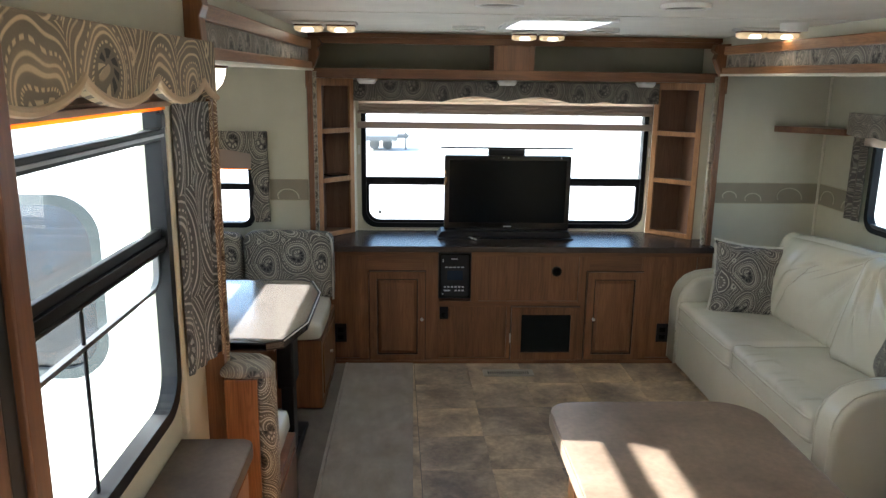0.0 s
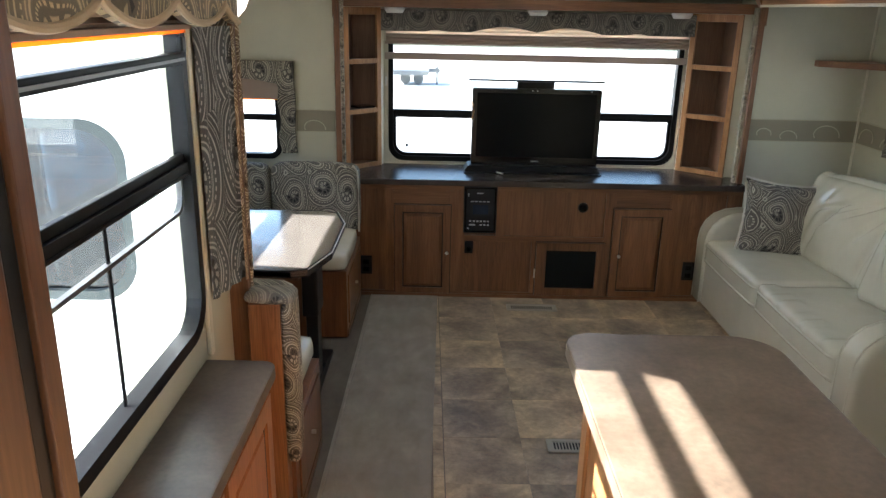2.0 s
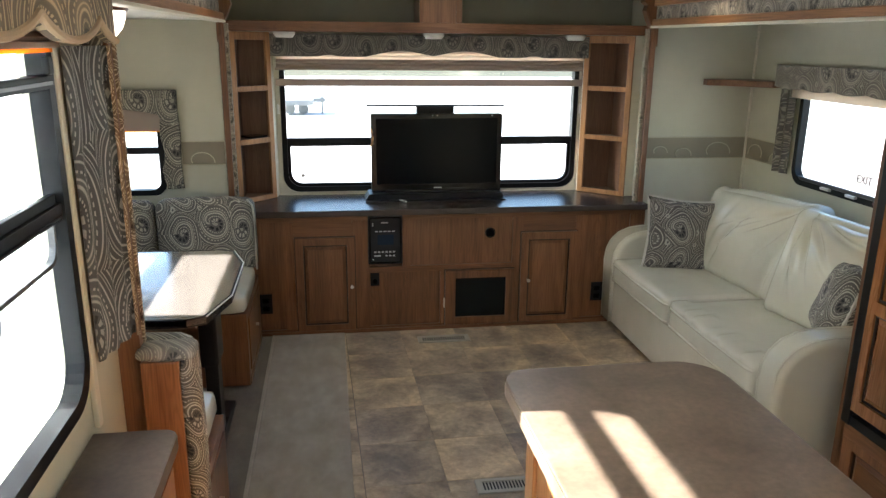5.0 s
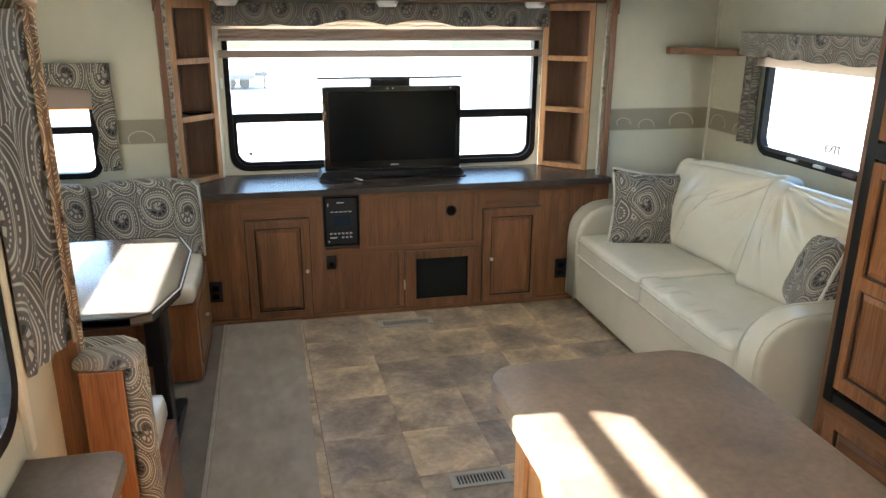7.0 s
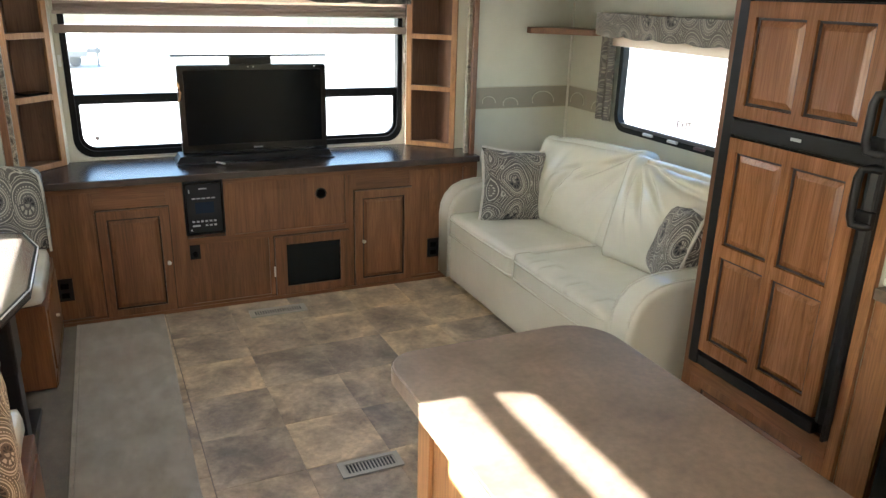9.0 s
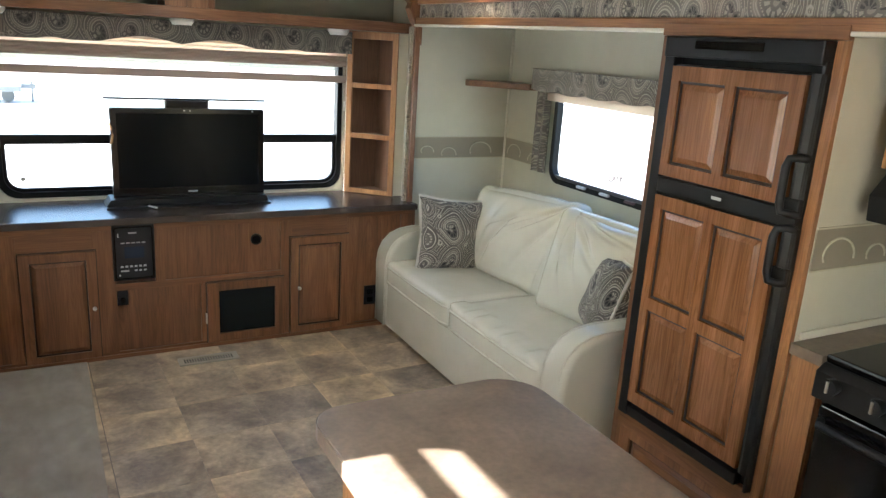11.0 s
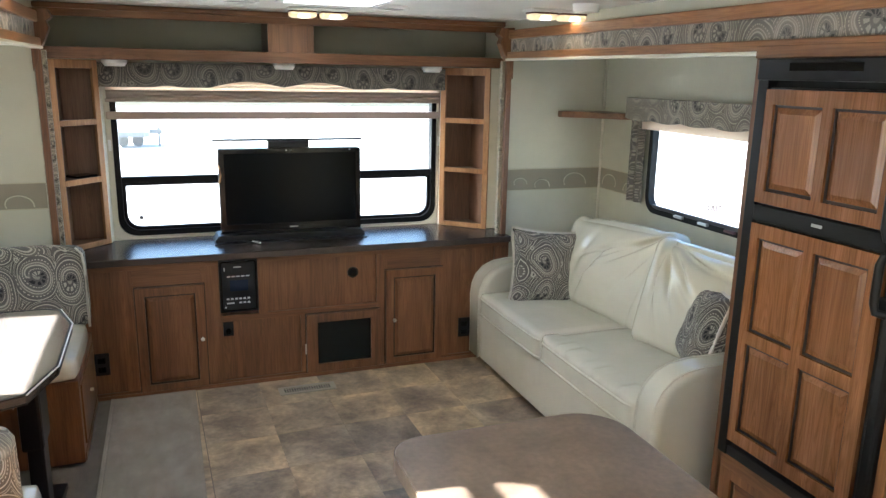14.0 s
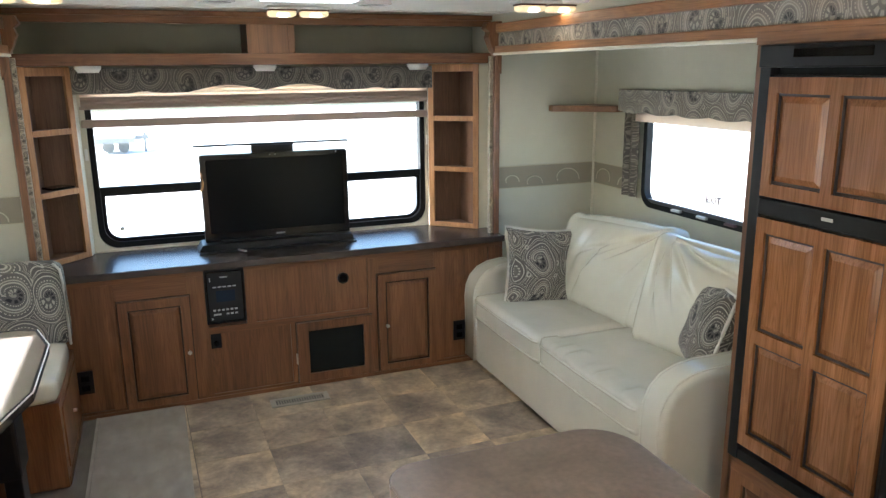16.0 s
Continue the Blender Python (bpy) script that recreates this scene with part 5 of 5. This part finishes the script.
for nm, z0, z1, rows in (("freezer_door", 1.322, 1.694, ((1.364, 1.645),)), ("fridge_door", 0.446, 1.252, ((0.872, 1.204), (0.495, 0.826)))):
    part(nm + "_core", box(B(), DU0 - 0.004, DU1 + 0.004, z0 - 0.006, z1 + 0.006, 0.006, 0.034, 0.003), BLACK, fr, turn=G)
    cells = [(a, b, c_, e) for c_, e in rows for a, b in ((-2.280, -2.082), (-2.044, -1.848))]
    dr = panel_door(fr, G, DU0, DU1, z0, z1, cells, nm, mats=(FW, FW, FW), w0=0.034)
    hz0, hz1 = (1.302, 1.468) if nm == "freezer_door" else (1.092, 1.262)
    hu = DU1 + 0.03
    # rounded grip along the door's edge, and an angular loop handle on it
    part("edge_grip", prism(B(), [(DU1 + 0.005, 0.006), (DU1 + 0.05, 0.006), (DU1 + 0.05, 0.036), (DU1 + 0.042, 0.05), (DU1 + 0.024, 0.056), (DU1 + 0.010, 0.05), (DU1 + 0.005, 0.036)], "y", z0 - 0.006, z1 + 0.006), BLACK, dr, "black rounded edge grip", turn=G)
    h = tube(B(), [(hu + 0.024, hz0 + 0.004, 0.05), (hu + 0.006, hz0, 0.066), (hu - 0.014, hz0 + 0.006, 0.084), (hu - 0.019, hz0 + 0.03, 0.088), (hu - 0.019, hz1 - 0.03, 0.088), (hu - 0.014, hz1 - 0.006, 0.084), (hu + 0.006, hz1, 0.066), (hu + 0.024, hz1 - 0.004, 0.05)], 0.0125, 10)
    part("handle", h, BLACK, dr, "black plastic loop handle", True, G)
    part("handle_block", box(B(), hu - 0.03, hu + 0.026, hz0 - 0.01, hz0 + 0.045, 0.036, 0.062, 0.006), BLACK, dr, turn=G)
part("gap_trim", box(B(), DU0 - 0.004, DU1 + 0.045, 1.2605, 1.3135, 0.006, 0.05, 0.004), BLACK, fr, turn=G)
part("brand_plate", box(B(), um - 0.012, um + 0.028, 1.284, 1.294, 0.05, 0.052), GREY, fr, turn=G)

# ---- kitchen beside it ----
KX = 1.905
kb = thing("kitchen_base_cabinet", (2.25, 1.64, 0.0), "oak filler cabinet between refrigerator and stove", "cabinet")
part("body", bx(KX + 0.012, SRX - 0.004, 1.605, EY0 - 0.006, 0.013, 0.882), TRIM_OAK, kb)
part("face_panel", bx(KX, KX + 0.011, 1.606, EY0 - 0.007, 0.05, 0.881, 0.002), TRIM_OAK, kb)
kc = tagged(part("kitchen_counter", bx(KX - 0.015, SRX - 0.004, 1.60, EY0 - 0.006, 0.884, 0.92, 0.004), ISLAND_TOP), "brown laminate kitchen counter beside the stove", "countertop")
part("sealing_bead", bx(1.93, SRX - 0.03, EY0 - 0.010, EY0 - 0.001, 0.9205, 0.945, 0.003), CREAM, kc, "cream sealing bead against the refrigerator side")
part("backsplash", bx(SRX - 0.024, SRX - 0.005, 1.0, 1.577, 0.90, 0.915, 0.003), CREAM, kc)
st = thing("stove", (2.2, 1.3, 0.0), "black gas stove with round knobs and an oven door", "stove")
part("body", bx(KX + 0.01, SRX - 0.03, 1.04, 1.592, 0.05, 0.885, 0.004), BLACK, st)
part("cooktop", bx(KX - 0.01, SRX - 0.03, 1.04, 1.594, 0.905, 0.93, 0.008), GLOSS, st)
part("control_panel", prism(B(), [(KX - 0.012, 0.905), (KX - 0.045, 0.885), (KX - 0.045, 0.805), (KX + 0.01, 0.80), (KX + 0.01, 0.905)], "y", 1.04, 1.594, 0.004), BLACK, st)
for i in range(4):
    y = 1.53 - 0.13 * i
    k = part("knob", cyl(B(), (KX - 0.062, y, 0.862), 0.026, 0.034, "x", 20, 0.021), BLACK, st, "black knob with a steel pointer")
    part("pointer", bx(KX - 0.084, KX - 0.0785, y - 0.004, y + 0.004, 0.847, 0.882, 0.002), STEEL, k)
od = part("oven_door", bx(KX - 0.04, KX + 0.008, 1.03, 1.566, 0.22, 0.79, 0.008), GLOSS, st)
part("handle", tube(B(), [(KX - 0.04, 1.55, 0.745), (KX - 0.075, 1.535, 0.745), (KX - 0.08, 1.3, 0.745), (KX - 0.075, 1.06, 0.745), (KX - 0.04, 1.045, 0.745)], 0.013, 10), BLACK, od, "black bar handle", True)
part("trim_strip", bx(KX - 0.044, KX - 0.038, 1.04, 1.56, 0.77, 0.785), GLOSS, od)
uc = thing("kitchen_wall_cabinet", (2.4, 1.2, 1.40), "oak wall cabinet above the stove", "cabinet")
part("body", bx(2.07, SRX - 0.003, 0.6, 1.662, 1.45, SZ - 0.005, 0.003), OAK, uc)
part("door", bx(2.05, 2.069, 0.62, 1.65, 1.465, SZ - 0.02, 0.004), OAK, uc)
hd = thing("range_hood", (2.35, 1.25, 1.20), "black range hood under the wall cabinet", "range hood")
part("hood", prism(B(), [(SRX - 0.004, 1.30), (2.04, 1.30), (2.03, 1.375), (2.10, 1.448), (SRX - 0.004, 1.448)], "y", 1.0, 1.655, 0.004), BLACK, hd)

# ---- island ----
isl = thing("kitchen_island", (0.8, 1.2, 0.0), "oak kitchen island with a rounded stone-look top", "island")
part("body", bx(0.52, 1.0, 0.30, 1.80, 0.0, 0.838, 0.003), OAK, isl)
for y in (1.765, 1.30, 0.85, 0.4):
    part("batten", bx(0.508, 0.52, y - 0.035, y + 0.035, 0.02, 0.838, 0.003), OAK, isl)
part("top_apron", bx(0.506, 0.52, 0.30, 1.80, 0.80, 0.8385, 0.003), OAK, isl)
part("kick", bx(0.51, 0.52, 0.30, 1.80, 0.0, 0.05, 0.002), WOOD_Y, isl)
it = thing("island_countertop", (0.75, 1.0, 0.84), "brown mottled stone-look laminate island top with rounded corners", "countertop")
part("worktop", prism(B(), rrect(0.452, 1.037, 0.223, 1.886, [0.03, 0.03, 0.117, 0.077], 8), "z", 0.84, 0.88, 0.003), ISLAND_TOP, it)
part("edge_band", ring(B(), rrect(0.449, 1.040, 0.22, 1.889, [0.03, 0.03, 0.12, 0.08], 8), rrect(0.4515, 1.0375, 0.2225, 1.8865, [0.03, 0.03, 0.1175, 0.0775], 8), "z", 0.841, 0.878), ISLAND_TOP, it, "laminate edge strip")

# ---- floor registers ----
def register(x0, x1, y0, y1):
    t = thing("floor_register", (x0, y0, 0.003), "slotted beige metal heating register set in the floor", "floor vent", "floor registers")
    part("frame", ring(B(), rrect(x0, x1, y0, y1, 0.004), rrect(x0 + 0.022, x1 - 0.022, y0 + 0.018, y1 - 0.018, 0.002), "z", 0.001, 0.008), REG, t)
    n = int((x1 - x0 - 0.05) / 0.0125)
    for i in range(n):
        x = x0 + 0.026 + (x1 - x0 - 0.052) * i / (n - 1)
        part("slat", bx(x - 0.0026, x + 0.0026, y0 + 0.018, y1 - 0.018, 0.002, 0.0065), REG, t)
    part("well", bx(x0 + 0.02, x1 - 0.02, y0 + 0.016, y1 - 0.016, 0.0005, 0.0018), BLACK, t)


REG = mat("register_metal", 0.4, 0.0, (0.34, 0.315, 0.265))
register(0.505, 0.815, 4.165, 4.262)
register(0.56, 0.80, 2.625, 2.72)

# ---- dinette ----
tb = thing("dinette_table", (-0.9, 3.16, 0.0), "dark laminate dinette table with clipped corners and a black edge", "table")
TP = [(-1.36, 2.70), (-0.50, 2.70), (-0.437, 2.725), (-0.374, 2.95), (-0.378, 3.40), (-0.44, 3.60), (-0.50, 3.63), (-1.36, 3.63)]
part("tabletop", prism(B(), TP, "z", 0.728, 0.756, 0.003), TABLE_TOP, tb)
part("edge_band", ring(B(), TP, [(-0.9 + (x + 0.9) * 0.985, 3.165 + (y - 3.165) * 0.985) for x, y in TP], "z", 0.7255, 0.7575), BLACK, tb, "black table edge")
part("corner_trim", tube(B(), [(x + 0.003, y, 0.757) for x, y in TP[2:6]], 0.0028, 6), mat("edge_alu", 0.3, 0.3, (0.75, 0.75, 0.74)), tb, "bright metal corner edge", True)
part("apron", bx(-1.30, -0.49, 2.80, 3.53, 0.68, 0.727), WOOD_IN, tb)
part("leg", bx(-0.525, -0.47, 3.10, 3.20, 0.05, 0.72, 0.008), BLACK, tb, "black metal leg")
part("brace", bx(-0.535, -0.462, 3.07, 3.23, 0.40, 0.62, 0.012), BLACK, tb)
part("foot", prism(B(), [(2.90, 0.012), (3.50, 0.012), (3.50, 0.035), (3.26, 0.075), (3.12, 0.075), (2.90, 0.035)], "x", -0.53, -0.465, 0.004), BLACK, tb, "black metal foot")


def bench(name, y0, y1, back, x_end, label):
    """A bench of the dinette: wooden box, seat cushions, upright back cushions on the side named."""
    t = thing(name, (-0.9, (y0 + y1) / 2, 0.0), label, "bench", "dinette benches")
    part("box", bx(-1.46, x_end, y0, y1, 0.013, 0.40, 0.004), WOOD, t)
    part("toe", bx(-1.46, x_end + 0.004, y0 + 0.02, y1 - 0.02, 0.013, 0.05), WOOD_X, t)
    part("end_panel", bx(x_end, x_end + 0.008, y0 + 0.05, y1 - 0.05, 0.08, 0.36, 0.002), WOOD, t)
    part("knob", cyl(B(), (x_end + 0.016, (y0 + y1) / 2, 0.22), 0.008, 0.016, "x", 12), STEEL, t)
    sy0, sy1 = (y0, y1 - 0.14) if back > 0 else (y0 + 0.14, y1)
    part("seat_cushion", soft_box(B(), -0.95, x_end + (0.005 if back > 0 else -0.02), sy0 - 0.02 * (back > 0), sy1 + 0.02 * (back < 0), 0.40, 0.505, 0.035, 8, (0, 0, 0.012), 0.004, y0), LEATHER, t, "cream vinyl seat cushion", True)
    part("seat_cushion", soft_box(B(), -1.46, -0.955, sy0, sy1, 0.40, 0.505, 0.035, 8, (0, 0, 0.012), 0.004, y0 + 2), LEATHER, t, "cream vinyl seat cushion", True)
    by0, by1 = (y1 - 0.14, y1) if back > 0 else (y0, y0 + 0.14)
    part("back_cushion", soft_box(B(), -0.93, x_end + 0.012, by0, by1, 0.46, 0.868 if back > 0 else 0.89, 0.05, 10, (0, 0.015, 0.01), 0.004, y0), FAB, t, "paisley back cushion", True)
    part("back_cushion", soft_box(B(), -1.46, -0.935, by0, by1, 0.46, 0.86, 0.05, 10, (0, 0.015, 0.01), 0.004, y0 + 3), FAB, t, "paisley back cushion", True)
    return t


fb = bench("dinette_bench", 3.70, 4.36, 1, -0.415, "dinette bench with paisley back and cream seat against the end wall")
part("piping", tube(B(), [(-0.405, 4.235, 0.47), (-0.404, 4.225, 0.60), (-0.404, 4.225, 0.78), (-0.412, 4.232, 0.84), (-0.44, 4.25, 0.868)], 0.006, 6), PIPING, fb, "cream cord edge", True)
nb = bench("dinette_bench", 2.14, 2.66, -1, -0.39, "near dinette bench with paisley back and wooden end")
part("back_panel", bx(-0.505, -0.404, 2.075, 2.138, 0.0, 0.868, 0.004), LRED, nb, "reddish wood end panel")
part("cushion_edge", soft_box(B(), -0.405, -0.357, 2.07, 2.155, 0.30, 0.90, 0.022, 8, (0.004, 0, 0), 0.004), FAB_EDGE, nb, "paisley cushion edge", True)
part("cushion_top", soft_box(B(), -0.52, -0.361, 2.07, 2.16, 0.8685, 0.905, 0.017, 8, (0, 0, 0.006), 0.003), FAB_FINE, nb, "paisley cushion top", True)

sc = thing("wall_sconce", (-0.62, 2.35, 1.70), "lit white wall lamp with a dark bronze rim inside the slide-out", "lamp")
bm = B()
prof = [(0.085, 1.80), (0.083, 1.775), (0.072, 1.745), (0.05, 1.72), (0.02, 1.708)]
n = 20
rings_ = [[bm.verts.new((-0.645 + r_ * math.cos(2 * math.pi * j / n), 2.52 + r_ * math.sin(2 * math.pi * j / n), z)) for j in range(n)] for r_, z in prof]
for a, b in zip(rings_, rings_[1:]):
    for j in range(n):
        bm.faces.new((a[j], a[(j + 1) % n], b[(j + 1) % n], b[j]))
bm.faces.new(rings_[-1])
SCON = glow("sconce_glass", (1.0, 0.9, 0.72), 0.6)
part("shade", bm, SCON, sc, "glowing white glass bowl", True)
part("rim", tube(B(), [(-0.645 + 0.087 * math.cos(2 * math.pi * j / n), 2.52 + 0.087 * math.sin(2 * math.pi * j / n), 1.80) for j in range(n)], 0.007, 6, True), BRONZE, sc, "dark bronze rim", True)
part("ceiling_plate", cyl(B(), (-0.645, 2.52, 1.8105), 0.05, 0.008, "z", 20), WHITE, sc)

# ---- low cabinet and pantry beside the window ----
lc = thing("low_cabinet", (-0.46, 1.3, 0.0), "orange-brown wood low cabinet under the side window", "cabinet")
part("body", bx(XL + 0.003, -0.392, 0.487, 1.80, 0.0, 0.758, 0.002), LRED, lc)
LT = Matrix(((0, 0, 1, -0.392), (1, 0, 0, 0), (0, 1, 0, 0), (0, 0, 0, 1)))
for a, b in ((0.51, 0.88), (0.91, 1.32), (1.35, 1.77)):
    panel_door(lc, LT, a, b, 0.06, 0.73, [(a + 0.05, b - 0.05, 0.12, 0.67)], mats=(LRED, LRED, LRED), w0=0.001)
part("cabinet_top", prism(B(), rrect(XL + 0.003, -0.36, 0.487, 1.83, [0.002, 0.002, 0.04, 0.002], 6), "z", 0.76, 0.80, 0.005), LOW_TOP, lc, "dark laminate top")
POST = wood("brown_post_wood", "z", (0.062, 0.022, 0.010), (0.135, 0.054, 0.024), (0.215, 0.097, 0.047), 0.36)
pn = thing("pantry", (-0.39, 0.1, 0.0), "tall reddish-brown wood pantry beside the side window", "cabinet")
part("body", bx(XL + 0.003, -0.242, -0.30, 0.483, 0.0, ZC - 0.004), POST, pn)
part("corner_post", bx(-0.2415, -0.218, 0.460, 0.485, 0.0, ZC - 0.004, 0.002), POST, pn)
part("gap_strip", bx(-0.2415, -0.224, 0.438, 0.4595, 0.0, ZC - 0.004, 0.002), BLACK, pn, "dark shadow-gap strip")
part("pantry_door", bx(-0.2415, -0.222, -0.26, 0.4375, 0.06, ZC - 0.05, 0.003), POST, pn)

# ---- ceiling fittings ----
def dome_light(x, y):
    t = thing("ceiling_light", (x, y, 1.99), "white twin ceiling lamp with two lit amber lenses", "lamp", "ceiling lamps")
    part("base", bx(x - 0.155, x + 0.155, y - 0.06, y + 0.06, ZC - 0.016, ZC - 0.001, 0.008), WHITE, t)
    for s_ in (-1, 1):
        part("lens", soft_box(B(), x + s_ * 0.078 - 0.066, x + s_ * 0.078 + 0.066, y - 0.045, y + 0.045, ZC - 0.05, ZC - 0.014, 0.017, 6), LAMP, t, "lit amber lens", True)
        part("bulb", soft_box(B(), x + s_ * 0.078 - 0.03, x + s_ * 0.078 + 0.03, y - 0.047, y - 0.02, ZC - 0.052, ZC - 0.028, 0.01, 4), BULB, t, "bright bulb spot", True)
        part("lens_rim", ring(B(), rrect(x + s_ * 0.078 - 0.069, x + s_ * 0.078 + 0.069, y - 0.048, y + 0.048, 0.018), rrect(x + s_ * 0.078 - 0.062, x + s_ * 0.078 + 0.062, y - 0.041, y + 0.041, 0.015), "z", ZC - 0.024, ZC - 0.0165), BRONZE, t, "thin bronze rim")
    lamp = new("lamp_bulb", bpy.data.lights.new("lamp_bulb", "AREA"))
    lamp.data.shape, lamp.data.size, lamp.data.size_y = "RECTANGLE", 0.26, 0.07
    lamp.data.energy, lamp.data.color = 0.055, (1.0, 0.80, 0.55)
    lamp.location = (x, y, ZC - 0.054)


# The last lamp is out of view, added to warm the kitchen side.
for x, y in ((-0.36, 3.70), (0.76, 4.22), (1.80, 3.66), (1.56, 0.95)):
    dome_light(x, y)
for x, y in ((0.35, 3.90), (1.045, 3.90), (0.36, 2.58), (1.0, 2.57)):
    t = thing("ceiling_speaker", (x, y, ZC - 0.02), "flat round off-white ceiling speaker", "speaker", "ceiling speakers")
    part("rim", ring(B(), rrect(x - 0.085, x + 0.085, y - 0.085, y + 0.085, 0.0849, 8), rrect(x - 0.07, x + 0.07, y - 0.07, y + 0.07, 0.0699, 8), "z", ZC - 0.016, ZC - 0.001), WHITE, t)
    part("grille", cyl(B(), (x, y, ZC - 0.006), 0.07, 0.01, "z", 32), mat("speaker_grille", 0.6, 0, (0.3, 0.29, 0.27)), t)
t = thing("smoke_alarm", (1.76, 3.32, ZC - 0.03), "round white smoke alarm on the ceiling", "alarm")
part("case", cyl(B(), (1.76, 3.32, ZC - 0.018), 0.055, 0.034, "z", 28, 0.06), WHITE, t)
rv = thing("roof_vent", (0.73, 3.56, ZC), "white framed roof vent with a bright translucent lid", "roof vent")
part("frame", ring(B(), rrect(SKY[0] - 0.03, SKY[1] + 0.03, SKY[2] - 0.03, SKY[3] + 0.03, 0.02), rrect(SKY[0], SKY[1], SKY[2], SKY[3], 0.01), "z", ZC - 0.012, ZC - 0.001), WHITE, rv)
part("curb", ring(B(), rrect(SKY[0] - 0.015, SKY[1] + 0.015, SKY[2] - 0.015, SKY[3] + 0.015, 0.01), rrect(SKY[0] + 0.002, SKY[1] - 0.002, SKY[2] + 0.002, SKY[3] - 0.002, 0.01), "z", ZC + 0.08, ZC + 0.12), WHITE, rv)
LID = mat("vent_lid", 0.5, 0, (0.85, 0.86, 0.88))
lid_tr = node(LID, "ShaderNodeBsdfTranslucent")
lid_tr.inputs["Color"].default_value = (0.93, 0.94, 0.95, 1)
wire(LID, lid_tr.outputs[0], LID.node_tree.nodes["Material Output"].inputs[0])
part("lid", bx(SKY[0] - 0.02, SKY[1] + 0.02, SKY[2] - 0.02, SKY[3] + 0.02, ZC + 0.121, ZC + 0.126), LID, rv, "translucent white lid")

# ---- outside ----
tr_ = thing("utility_trailer", (-1.0, 29.0, -1.0), "grey utility trailer parked on the concrete yard", "trailer")
DARK_G = mat("weathered_steel", 0.6, 0.3, (0.16, 0.165, 0.17))
part("bed", bx(-2.1, -0.55, 28.4, 30.0, -0.62, -0.44, 0.02), DARK_G, tr_)
part("drawbar", bx(-0.55, -0.12, 29.1, 29.25, -0.56, -0.40, 0.01), DARK_G, tr_)
for x in (-1.45, -0.95):
    part("wheel", cyl(B(), (x, 29.2, -0.80), 0.20, 0.2, "y", 24), DARK_G, tr_)
part("jack", bx(-0.28, -0.2, 29.1, 29.2, -1.0, -0.30, 0.01), DARK_G, tr_)

# ---- printed stone tiles, last ----
fl = bpy.data.objects["floor"]
P, GAP = 0.330, 0.0012
tile_me = bpy.data.meshes.new("tile")
bm = box(B(), GAP / 2, P - GAP / 2, GAP / 2, P - GAP / 2, -0.006, 0.0, 0.0007, 1)
bm.to_mesh(tile_me)
bm.free()
tile_me.materials.append(TILE)
lay = Matrix.Translation((0.122, 2.73, 0)) @ Matrix.Rotation(radians(1.4), 4, "Z")
for i in range(0, 7):
    for j in range(-8, 6):
        o = lay @ Vector((i * P, j * P, 0))
        if o.x > 1.9 or o.y > 4.38:
            continue
        ob = new("tile", tile_me)
        ob.parent = fl
        ob.matrix_basis = lay @ Matrix.Translation((i * P, j * P + 0.0, 0))
bm = B()
for j in range(-14, 10):
    bmesh.ops.create_cube(bm, size=1, matrix=lay @ Matrix.Translation((-0.025, j * 0.19, -0.003)) @ Matrix.Diagonal((0.042, 0.187, 0.006, 1)))
strip = tagged(part("tile_border", bm, TILE, fl), kind="stuff")
